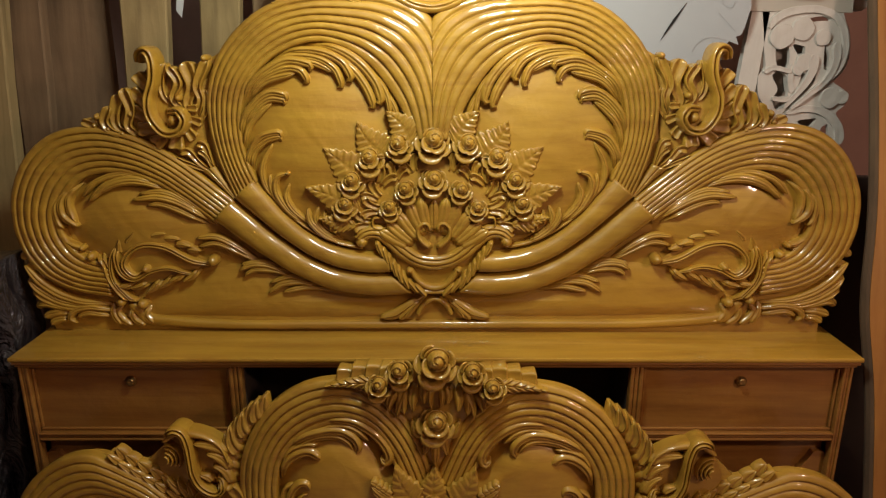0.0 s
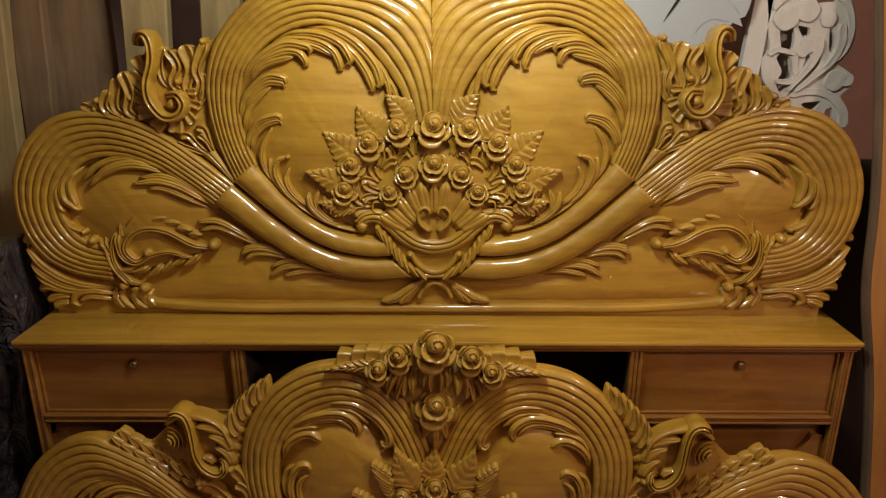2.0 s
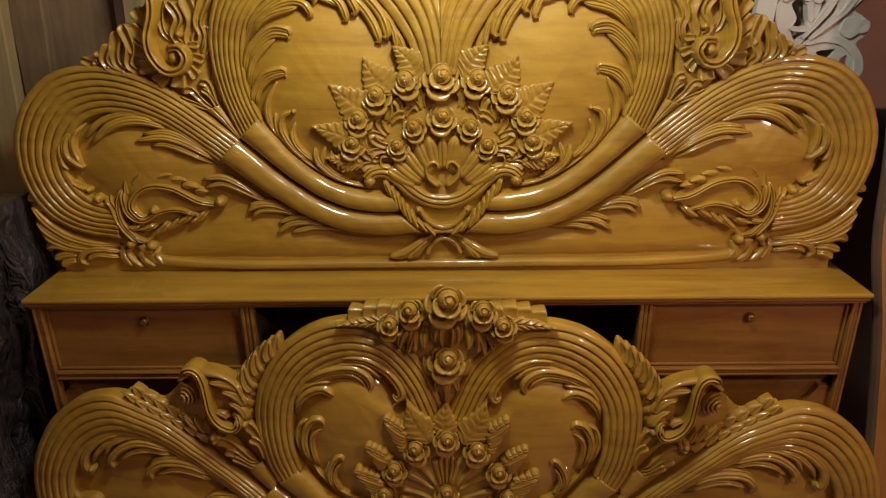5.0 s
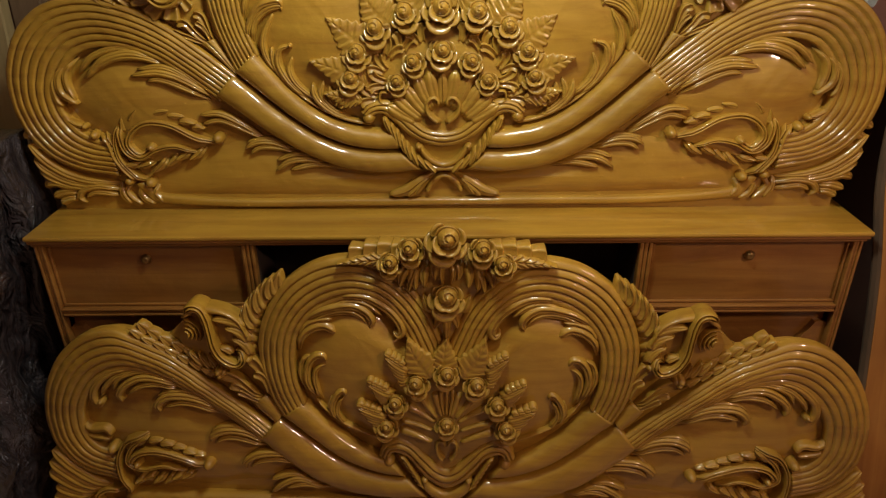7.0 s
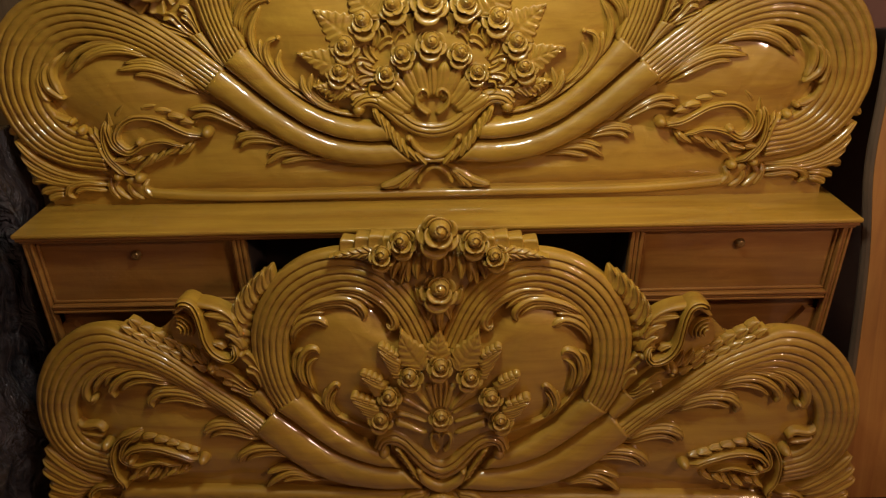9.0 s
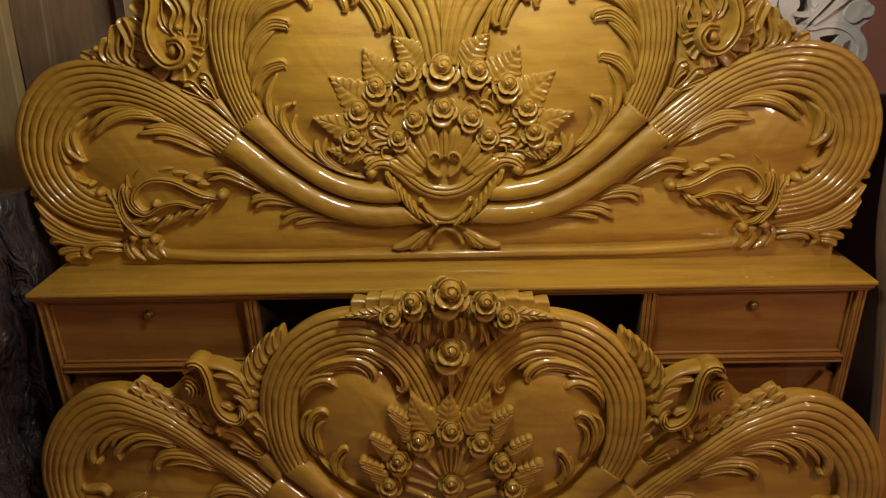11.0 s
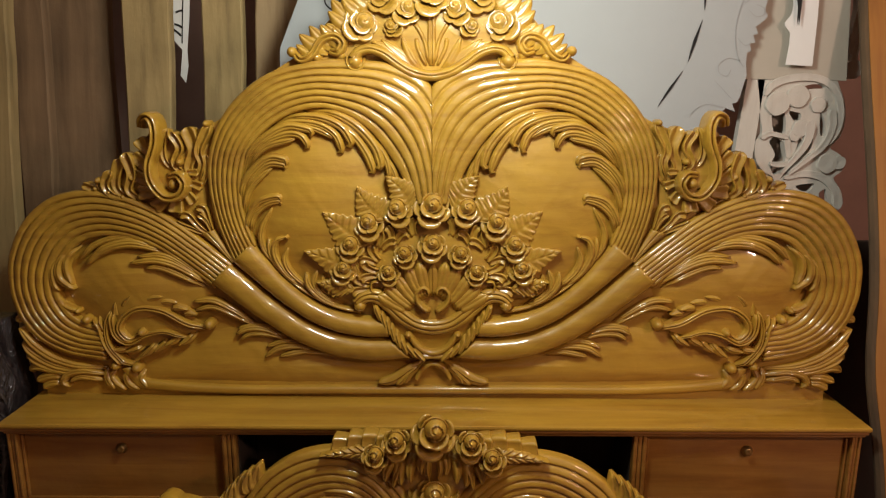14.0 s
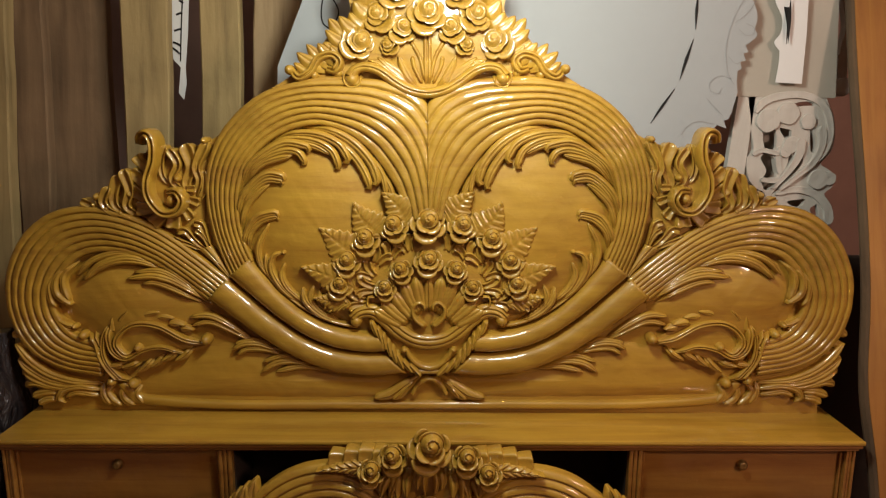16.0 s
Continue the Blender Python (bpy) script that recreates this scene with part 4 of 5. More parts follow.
hooked([[(0.226, 0.464), (0.245, 0.495), (0.243, 0.521), (0.231, 0.542), (0.220, 0.548), (0.217, 0.536)], [(0.214, 0.457), (0.235, 0.492), (0.232, 0.516), (0.222, 0.532)], [(0.234, 0.468), (0.251, 0.503), (0.248, 0.532)]], 0.0105, 0.022, 0.01)
cord("tendril", [(0.132, 0.429), (0.187, 0.450), (0.240, 0.479), (0.284, 0.524)], 0.012, FB, D, 0.016, (1, 0.6), 1, 30, 0.006)

# bouquet
pillow("bouquet_bed", across([(0.000, 0.640), (0.062, 0.617), (0.122, 0.554), (0.150, 0.460), (0.099, 0.410), (0.000, 0.390)]), FB, D, 0.012, both=False, base=0.022)
broadleaf("rose_leaf", (0.034, 0.590), (0.078, 0.672), 0.050, FB, D, 0.012, 6, 0.036)
broadleaf("rose_leaf", (0.000, 0.590), (0.000, 0.672), 0.048, FB, D, 0.012, 6, 0.033, False)
for root, tip, low in (((0.074, 0.601), (0.127, 0.637), (0.097, 0.573)), ((0.109, 0.547), (0.166, 0.576), (0.140, 0.534)), ((0.119, 0.497), (0.188, 0.521), (0.153, 0.471))):
    feather(root, tip, low)
rose((0.000, 0.598), 0.029, FB, D, 0.034, 0.030, False, 30)
rose((0.000, 0.477), 0.028, FB, D, 0.026, 0.028, False, 80)
for at, r, k in (((0.062, 0.574), 0.030, 20), ((0.107, 0.528), 0.028, 80), ((0.128, 0.474), 0.029, 150)):
    rose(at, r, FB, D, 0.032, 0.028, True, k)
for a, b, w in (((0.009, 0.495), (0.026, 0.556), 0.013), ((0.018, 0.492), (0.058, 0.546), 0.012), ((0.022, 0.484), (0.086, 0.522), 0.013), ((0.026, 0.465), (0.099, 0.487), 0.010), ((0.029, 0.436), (0.101, 0.465), 0.015), ((0.005, 0.498), (0.013, 0.562), 0.008)):
    cord("bouquet_stem", [a, tuple((np.array(a) + b) / 2 + (0.002, 0.003)), b], w * 1.25, FB, D, 0.014, (0.7, 1.3), 1, 24, 0.026)
cord("bouquet_stem", [(0.000, 0.498), (0.000, 0.530), (0.000, 0.567)], 0.011, FB, D, 0.013, (0.8, 1.1), 1, 20, 0.026, both=False)

# vase
pillow("vase_body", across([(0.000, 0.446), (0.050, 0.439), (0.099, 0.419), (0.081, 0.355), (0.044, 0.312), (-0.004, 0.286)]), FB, D, 0.012, both=False, base=0.010)
flutes("vase_rim", [(0.000, 0.367), (0.025, 0.380), (0.050, 0.407), (0.077, 0.432), (0.106, 0.443), (0.136, 0.427), (0.149, 0.398)], [(0.000, 0.318), (0.031, 0.330), (0.060, 0.359), (0.081, 0.388), (0.102, 0.400), (0.117, 0.402), (0.124, 0.391)], 3, FB, D, 0.026, 0.6, 0.009, 60)
knob("scroll_ball", (0.127, 0.381), 0.014, FB, D, 0.036)
cord("vase_mask", [(0.000, 0.390), (0.013, 0.398), (0.021, 0.417), (0.019, 0.436), (0.008, 0.440), (0.004, 0.429), (0.010, 0.421)], 0.015, FB, D, 0.040, (1.1, 0.7), 1, 40)
roll("vase_cup", [(0.000, 0.310), (0.017, 0.316), (0.035, 0.330), (0.045, 0.345)], [(-0.004, 0.283), (0.022, 0.290), (0.048, 0.310), (0.055, 0.339)], FB, D, 0.014, 0.020, 30)
knob("scroll_ball", (0.048, 0.338), 0.009, FB, D, 0.036)
for k in range(7):
    a = np.array((0.095, 0.393)) * (1 - k / 6) + np.array((0.058, 0.328)) * k / 6
    leaf("rope_leaf", [tuple(a + (0.012, 0.000)), tuple(a + (0.000, -0.002)), tuple(a + (-0.010, -0.012))], 0.010, FB, D, 0.030, 0.6, 1.0, 0.1, base=0.004, sharp=True)

roll("vase_foot", [(-0.004, 0.286), (0.014, 0.284), (0.030, 0.274), (0.038, 0.256)], [(-0.004, 0.276), (0.010, 0.274), (0.021, 0.266), (0.026, 0.252)], FB, D, 0.030, 0.010, 24)
leaf("foot_leaf", [(0.022, 0.280), (0.060, 0.276), (0.100, 0.258)], 0.018, FB, D, 0.024, 0.5, 0.6, 0.2, base=0.010, sharp=True)
knob("foot_boss", (-0.004, 0.258), 0.016, FB, D, 0.030, False)

# finial of roses over the heart
pillow("finial_bed", across([(0.000, 0.888), (0.062, 0.864), (0.103, 0.820), (0.076, 0.774), (0.041, 0.714), (0.000, 0.657)]), FB, D, 0.016, both=False, base=0.014)
rose((0.000, 0.885), 0.044, FB, D, 0.030, 0.052, False, 10)
for at, r, k in (((0.071, 0.864), 0.031, 70), ((0.112, 0.836), 0.028, 140)):
    rose(at, r, FB, D, 0.026, 0.044, True, k)
rose((0.000, 0.762), 0.040, FB, D, 0.026, 0.034, False, 40)
leaf("finial_leaf", [(0.018, 0.728), (0.038, 0.742), (0.048, 0.768)], 0.020, FB, D, 0.028, 0.6, 1.0, 0.3, base=0.008, sharp=True)
for k, (u, v, w) in enumerate(((0.098, 0.856, 0.040), (0.126, 0.860, 0.036), (0.154, 0.857, 0.034), (0.184, 0.852, 0.030))):
    strap("finial_slab", [(u - 0.022, v - 0.004), (u - 0.004, v), (u + 0.016, v + 0.001)], w * 0.9, w, FB, D, 0.040 - 0.002 * k, 0.08, 16)
broadleaf("finial_leaf", (0.100, 0.842), (0.214, 0.836), 0.020, FB, D, 0.030, 7, 0.022)
for a, b, w in (((0.057, 0.843), (0.062, 0.779), 0.022), ((0.075, 0.834), (0.094, 0.786), 0.020), ((0.035, 0.846), (0.044, 0.784), 0.020), ((0.019, 0.846), (0.023, 0.801), 0.018), ((0.091, 0.827), (0.112, 0.805), 0.016), ((0.048, 0.836), (0.078, 0.774), 0.016), ((0.010, 0.841), (0.008, 0.791), 0.014)):
    a, b = np.array(a), np.array(b)
    n = np.array([-(b - a)[1], (b - a)[0]])
    leaf("finial_leaf", [tuple(a), tuple((a + b) / 2 + n * 0.10), tuple(b)], w * 1.15, FB, D, 0.034, 0.6, 1.1, 0.2, base=0.010, sharp=True)
for a, b in (((0.000, 0.735), (0.000, 0.670)), ((0.009, 0.735), (0.024, 0.695))):
    leaf("finial_leaf", [a, tuple((np.array(a) + b) / 2), b], 0.020, FB, D, 0.026, 0.8, 1.2, 0.2, base=0.008, both=a[0] > 0.003, sharp=True)
# tongue leaves on the shoulder of the heart band
A_, _ = even([(0.291, 0.785), (0.338, 0.759), (0.371, 0.723), (0.389, 0.686), (0.399, 0.648), (0.401, 0.620)], 12)
B_, _ = even([(0.343, 0.804), (0.373, 0.785), (0.398, 0.761), (0.420, 0.735), (0.436, 0.704), (0.440, 0.686)], 9)
for k in range(9):
    a, b = A_[k + 3], B_[k]
    leaf("shoulder_leaf", [tuple(a), tuple((a + b) / 2 + (0.010, -0.004)), tuple(b + (0.002, 0.002))], 0.029, FB, D, 0.022 + 0.006 * (k % 2), 0.7, 1.1, 0.1, 0.25, 0.5, base=0.002, sharp=True)

# acanthus clusters on the shoulders
pillow("cluster_bed", [(0.419, 0.627), (0.428, 0.681), (0.465, 0.721), (0.516, 0.730), (0.550, 0.702), (0.571, 0.659), (0.549, 0.618), (0.494, 0.588), (0.441, 0.595)], FB, D, 0.008, base=0.010)
roll("cluster_hood", [(0.416, 0.668), (0.432, 0.707), (0.469, 0.729), (0.510, 0.736), (0.541, 0.728), (0.557, 0.709)], [(0.418, 0.674), (0.436, 0.699), (0.463, 0.714), (0.493, 0.718), (0.515, 0.723), (0.537, 0.714)], FB, D, 0.020, 0.016, 40)
for sp, w in (([(0.421, 0.672), (0.434, 0.695), (0.462, 0.704), (0.490, 0.708)], 0.021), ([(0.415, 0.641), (0.425, 0.668), (0.444, 0.683), (0.464, 0.689)], 0.021), ([(0.412, 0.616), (0.421, 0.643), (0.435, 0.658), (0.450, 0.665)], 0.018), ([(0.451, 0.623), (0.458, 0.635), (0.477, 0.646)], 0.014)):
    leaf("cluster_leaf", sp, w, FB, D, 0.030, 0.6, 0.8, 0.2, base=0.008, hollow=0.2, sharp=True)
cord("cluster_scroll", [(0.535, 0.712), (0.542, 0.724), (0.527, 0.736), (0.509, 0.730), (0.499, 0.709), (0.494, 0.681), (0.489, 0.652), (0.476, 0.627), (0.456, 0.613), (0.437, 0.611), (0.428, 0.623), (0.435, 0.636), (0.448, 0.628)], 0.022, FB, D, 0.042, (0.896, 0.788), 3, 90, 0.008)
for k in range(4):
    r = 0.008 + 0.0070 * k
    cord("shell_ridge", whorl((0.548, 0.673), r, r * 1.1, 70, 0.52 - 0.03 * k, 7), 0.0085, FB, D, 0.034 - 0.002 * k, (0.796, 0.788), 1, 22, 0.004)
knob("scroll_ball", (0.477, 0.587), 0.011, FB, D, 0.036)
for sp, w in (([(0.490, 0.582), (0.502, 0.606), (0.507, 0.626)], 0.014), ([(0.499, 0.583), (0.518, 0.608), (0.527, 0.631)], 0.016), ([(0.515, 0.590), (0.536, 0.613), (0.548, 0.631)], 0.016)):
    leaf("cluster_leaf", sp, w, FB, D, 0.028, 0.6, 1.0, 0.2, sharp=True)
G_, _ = even([(0.665, 0.668), (0.637, 0.648), (0.610, 0.635), (0.582, 0.619), (0.555, 0.604), (0.527, 0.587), (0.495, 0.569)], 8)
for k in range(7):
    p, q = G_[k], G_[k + 1]
    d = (p - q) / np.hypot(*(p - q))
    n = np.array([-d[1], d[0]])
    if n[1] < 0:
        n = -n
    leaf("garland_leaf", [tuple(q - n * 0.004), tuple((p + q) / 2 - n * 0.001), tuple(p + d * 0.012 + n * 0.004)], 0.018, FB, D, 0.020, 0.5, 1.2, 0.35, 0.25, 0.3, base=0.004, sharp=True)
    if k < 6:
        leaf("garland_leaf", [tuple(q + n * 0.002), tuple(q + d * 0.012 + n * 0.013), tuple(p + d * 0.006 + n * 0.022)], 0.026, FB, D, 0.015, 0.6, 1.3, 0.4, 0.22, 0.4, base=0.003, sharp=True)
knob("scroll_ball", (0.485, 0.589), 0.011, FB, D, 0.042)
for s, w in (([(0.382, 0.532), (0.388, 0.564), (0.401, 0.597), (0.419, 0.618)], 0.026), ([(0.381, 0.525), (0.384, 0.551), (0.393, 0.574), (0.412, 0.585)], 0.020), ([(0.403, 0.519), (0.428, 0.546), (0.455, 0.569), (0.483, 0.580)], 0.026), ([(0.401, 0.517), (0.426, 0.533), (0.447, 0.549), (0.467, 0.556)], 0.020), ([(0.397, 0.513), (0.417, 0.522), (0.436, 0.534), (0.449, 0.542)], 0.015)):
    strap("wedge_leaf", s, w * 0.5, w, FB, D, 0.036, 0.30)
for at in ((0.419, 0.618), (0.483, 0.58)):
    knob("leaf_tip", at, 0.009, FB, D, 0.040)
flutes("wedge_fluting", [(0.357, 0.486), (0.374, 0.515), (0.391, 0.529)], [(0.373, 0.459), (0.403, 0.486), (0.420, 0.508)], 1, FB, D, 0.020, 0.6, 0.004, 20)

# leaves in the wing
hooked([[(0.556, 0.534), (0.612, 0.560), (0.658, 0.566), (0.695, 0.550), (0.714, 0.527), (0.706, 0.511)], [(0.570, 0.534), (0.625, 0.550), (0.666, 0.545), (0.693, 0.527)], [(0.605, 0.571), (0.662, 0.579), (0.710, 0.563), (0.727, 0.535)]], 0.0125, 0.018, 0.013)
hooked([[(0.655, 0.589), (0.720, 0.579), (0.762, 0.548), (0.774, 0.517), (0.764, 0.499), (0.751, 0.509)], [(0.645, 0.581), (0.710, 0.569), (0.745, 0.540), (0.754, 0.520)]], 0.013, 0.016, 0.012)
knob("leaf_tip", (0.757, 0.507), 0.007, FB, D, 0.032)
hooked([[(0.479, 0.481), (0.529, 0.513), (0.572, 0.524), (0.610, 0.521), (0.631, 0.503), (0.624, 0.488)], [(0.485, 0.475), (0.527, 0.498), (0.573, 0.508), (0.614, 0.500)], [(0.506, 0.510), (0.557, 0.530), (0.609, 0.530), (0.631, 0.519)]], 0.0135, 0.018, 0.013)
hooked([[(0.382, 0.404), (0.434, 0.437), (0.481, 0.444), (0.513, 0.432), (0.519, 0.419)], [(0.388, 0.401), (0.441, 0.422), (0.483, 0.427), (0.510, 0.415)], [(0.405, 0.429), (0.451, 0.448), (0.493, 0.451), (0.520, 0.438)]], 0.0125, 0.018, 0.013)
hooked([[(0.305, 0.373), (0.359, 0.390), (0.413, 0.388), (0.446, 0.368), (0.445, 0.354)], [(0.317, 0.364), (0.372, 0.375), (0.414, 0.370), (0.435, 0.357)]], 0.0125, 0.018, 0.013)
acanthus([[(0.275, 0.306), (0.324, 0.327), (0.359, 0.318), (0.393, 0.293)], [(0.263, 0.299), (0.312, 0.315), (0.357, 0.307)], [(0.300, 0.318), (0.342, 0.338), (0.391, 0.325)]], 0.0115, FB, 0.016, 0.013)
hooked([[(0.814, 0.459), (0.791, 0.438), (0.758, 0.440), (0.743, 0.426)], [(0.811, 0.430), (0.784, 0.419), (0.749, 0.416)]], 0.0115, 0.016, 0.012)

# shell scroll in the wing
knob("scroll_ball", (0.527, 0.365), 0.013, FB, D, 0.046)
cord("scroll_strand", [(0.534, 0.357), (0.584, 0.380), (0.637, 0.394), (0.681, 0.389), (0.703, 0.367), (0.691, 0.350)], 0.017, FB, D, 0.026, (0.8, 0.9), 2, 44, 0.014)
cord("scroll_strand", [(0.582, 0.343), (0.629, 0.358), (0.679, 0.347), (0.711, 0.364), (0.699, 0.400), (0.667, 0.425)], 0.014, FB, D, 0.022, (0.5, 1.0), 2, 44, 0.014)
knob("scroll_ball", (0.690, 0.359), 0.009, FB, D, 0.042)
cord("scroll_strand", [(0.659, 0.433), (0.707, 0.415), (0.730, 0.374), (0.728, 0.327), (0.712, 0.296), (0.731, 0.278)], 0.015, FB, D, 0.028, (0.9, 0.8), 2, 44, 0.010)
frill("shell_frill", [(0.706, 0.381), (0.691, 0.400), (0.657, 0.408), (0.613, 0.397), (0.575, 0.383), (0.545, 0.371)], -0.024, 7, FB, D, 0.022, 0.012)
frill("shell_frill", [(0.563, 0.343), (0.606, 0.340), (0.656, 0.332), (0.699, 0.333)], -0.024, 6, FB, D, 0.022, 0.010)
knob("scroll_ball", (0.743, 0.395), 0.012, FB, D, 0.040)
for s in ([(0.754, 0.284), (0.806, 0.308), (0.850, 0.340), (0.889, 0.382)], [(0.773, 0.279), (0.826, 0.296), (0.865, 0.323), (0.899, 0.354)], [(0.793, 0.270), (0.846, 0.288), (0.879, 0.308), (0.903, 0.329)], [(0.812, 0.262), (0.860, 0.274), (0.894, 0.291)], [(0.826, 0.250), (0.869, 0.256), (0.900, 0.268)]):
    leaf("fan_leaf", s, 0.022, FB, D, 0.028, 0.4, 0.4, 0.2)
cord("fan_scroll", [(0.736, 0.284), (0.772, 0.287), (0.799, 0.267), (0.791, 0.238), (0.761, 0.230)], 0.016, FB, D, 0.028, (1, 0.8), 2, 30)

# rails and legs below the carving
roll("base_moulding", [(-0.004, 0.281), (0.214, 0.280), (0.464, 0.282), (0.723, 0.284)], [(-0.005, 0.248), (0.215, 0.247), (0.466, 0.250), (0.737, 0.252)], FB, D, 0.020, 0.006)
box("bottom_rail", (-0.80, -0.020, 0.09), (0.80, 0.0, 0.235), Q_, FB, "", 0.006)
for sx in (-1, 1):
    box("foot_leg", (sx * 0.80 - 0.05, -0.03, 0.004), (sx * 0.80 + 0.05, 0.045, 0.22), D, FB, "", 0.008)


# ---- shelf box under the headboard ----
BOX = thing("headboard_box", (0.0, 0.0, 0.0), "golden brown box base with shelf top and two drawers", "cabinet")
box("shelf_top", (-0.9, 0.0, 0.838), (0.9, 0.186, 0.848), P_, BOX, "", 0.004)
for k, (y, z0, z1) in enumerate(((0.004, 0.8295, 0.8375), (0.009, 0.8225, 0.829))):
    box("edge_bead", (-0.897 + 0.004 * k, y, z0), (0.897 - 0.004 * k, 0.14, z1), DRAWERWOOD, BOX, "", 0.0035)
# back and floor of the recess, with its shade put into their colour
box("back_panel", (-0.86, 0.165, 0.02), (0.86, 0.180, 0.82), SHADEWOOD, BOX)
box("inner_floor", (-0.86, 0.04, 0.652), (0.86, 0.164, 0.664), SHADEWOOD, BOX)


def reeds(x0, x1, z0, z1, upright, count, parent, mat):
    """A strip of parallel beads."""
    for k in range(count):
        if upright:
            w = (x1 - x0) / count
            box("reed", (x0 + w * k, 0.012 + 0.002 * (k % 2), z0), (x0 + w * (k + 1) - 0.0006, 0.034, z1), mat, parent, "", min(w * 0.42, 0.004))
        else:
            w = (z1 - z0) / count
            box("reed", (x0, 0.010 + 0.002 * (k % 2), z0 + w * k), (x1, 0.034, z0 + w * (k + 1) - 0.0006), mat, parent, "", min(w * 0.42, 0.004))


for sx in (-1, 1):
    lo, hi = sorted((sx * 0.889, sx * 0.868))
    reeds(lo, hi, 0.02, 0.822, True, 3, BOX, DRAWERWOOD)
    box("side_panel", (lo, 0.0345, 0.02), (hi, 0.164, 0.822), DRAWERWOOD, BOX)
    lo, hi = sorted((sx * 0.443, sx * 0.414))
    reeds(lo, hi, 0.6645, 0.822, True, 3, BOX, DRAWERWOOD)
    # divider body behind the reeds, darkened in colour for the shade in the opening
    box("divider", (lo, 0.0345, 0.6645), (hi, 0.164, 0.822), SHADEWOOD, BOX)
    lo, hi = sorted((sx * 0.8675, sx * 0.444))
    d = box("drawer", (lo, 0.030, 0.6655), (hi, 0.150, 0.821), DRAWERWOOD, BOX, "", 0.002)
    for a, b, c, e in ((lo, hi, 0.8145, 0.821), (lo, lo + 0.006, 0.672, 0.814), (hi - 0.006, hi, 0.672, 0.814), (lo, hi, 0.6655, 0.6715)):
        box("drawer_bead", (a, 0.0225, c), (b, 0.0295, e), DRAWERWOOD, d, "", 0.0025)
    kx, kz = sx * 0.658, 0.783
    bm = bmesh.new()
    rings = ((0.011, 0.0), (0.0115, 0.004), (0.008, 0.006), (0.0085, 0.010), (0.0065, 0.0115), (0.0035, 0.0112), (0.0, 0.0105))
    grid = [[bm.verts.new((kx + r * math.cos(a * math.pi / 10), 0.0295 - h, kz + r * math.sin(a * math.pi / 10))) for a in range(20)] for r, h in rings]
    for i in range(len(rings) - 1):
        for j in range(20):
            bm.faces.new((grid[i][j], grid[i][(j + 1) % 20], grid[i + 1][(j + 1) % 20], grid[i + 1][j]))
    from_bm("drawer_lock", bm, BRASS, d, "small round brass lock", True)
    lo, hi = sorted((sx * 0.8675, sx * 0.40))
    reeds(lo, hi, 0.646, 0.665, False, 3, BOX, DRAWERWOOD)
    box("lower_panel", (lo, 0.046, 0.10), (hi, 0.062, 0.6455), DRAWERWOOD, BOX)
    bm = bmesh.new()
    bracket = [(0.868, 0.6455), (0.868, 0.606), (0.852, 0.609), (0.843, 0.607), (0.834, 0.590), (0.822, 0.572), (0.812, 0.560), (0.868, 0.50)]
    vs = [bm.verts.new((sx * x, 0.030, z)) for x, z in bracket]
    f = bm.faces.new(vs)
    for v in bmesh.ops.extrude_face_region(bm, geom=[f])["geom"]:
        if isinstance(v, bmesh.types.BMVert):
            v.co.y += 0.0155
    from_bm("corner_bracket", bm, DRAWERWOOD, BOX, "scalloped corner bracket")
box("plinth", (-0.86, 0.03, 0.0), (0.86, 0.164, 0.019), DRAWERWOOD, BOX)


# ---- boards, planks and patterns behind and beside the bed ----
def plank(name, at, wide, tall, thick, mat, label, lean=4, roll_=0.0, group="planks leaning on the wall", wav=0.004):
    """A rough plank with a slightly wandering edge; at is the middle of its foot."""
    bm = bmesh.new()
    rows = 24
    rnd = random.Random(name + str(at))
    w0, w1 = 0.0, 0.0
    loops = []
    for i in range(rows + 1):
        z = tall * i / rows
        w0 += rnd.uniform(-wav, wav)
        w1 += rnd.uniform(-wav, wav)
        w0, w1 = 0.8 * w0, 0.8 * w1
        x0, x1 = -wide / 2 + w0, wide / 2 + w1
        e = min(0.004, thick / 4)
        loops.append([bm.verts.new(p) for p in ((x0 + e, 0, z), (x1 - e, 0, z), (x1, e, z), (x1, thick, z), (x0, thick, z), (x0, e, z))])
    for a, b in zip(loops, loops[1:]):
        for j in range(6):
            bm.faces.new((a[j], a[(j + 1) % 6], b[(j + 1) % 6], b[j]))
    bm.faces.new(loops[0])
    bm.faces.new(loops[-1])
    ob = from_bm(name, bm, mat)
    ob.matrix_world = pose(*at, -lean, roll_, 0)
    return tagged(ob, label, "plank", group)


plank("sawn_plank", (-1.211, 0.31, 0), 0.240, 2.4, 0.035, RAWPLANK, "pale rough-sawn plank leaning on the wall", 4, 1.8)
plank("sawn_plank", (-1.021, 0.35, 0), 0.078, 2.35, 0.03, DARKPLANK, "weathered brown plank leaning on the wall", 4, 0.5)
plank("sawn_plank", (-0.933, 0.39, 0), 0.192, 2.3, 0.03, DARKPLANK, "weathered grey-brown plank tilted against the wall", 4, 0.3)
plank("sawn_plank", (-0.728, 0.31, 0), 0.108, 2.4, 0.03, RAWPLANK, "pale rough-sawn plank leaning on the wall", 4, 0.9)
plank("sawn_plank", (-0.543, 0.31, 0), 0.101, 2.4, 0.03, RAWPLANK, "pale rough-sawn plank leaning on the wall", 4, 0.8)
plank("sawn_plank", (-0.447, 0.33, 0), 0.118, 2.4, 0.03, PINKPLANK, "pale pinkish plank tilted against the wall", 4, 2.1)
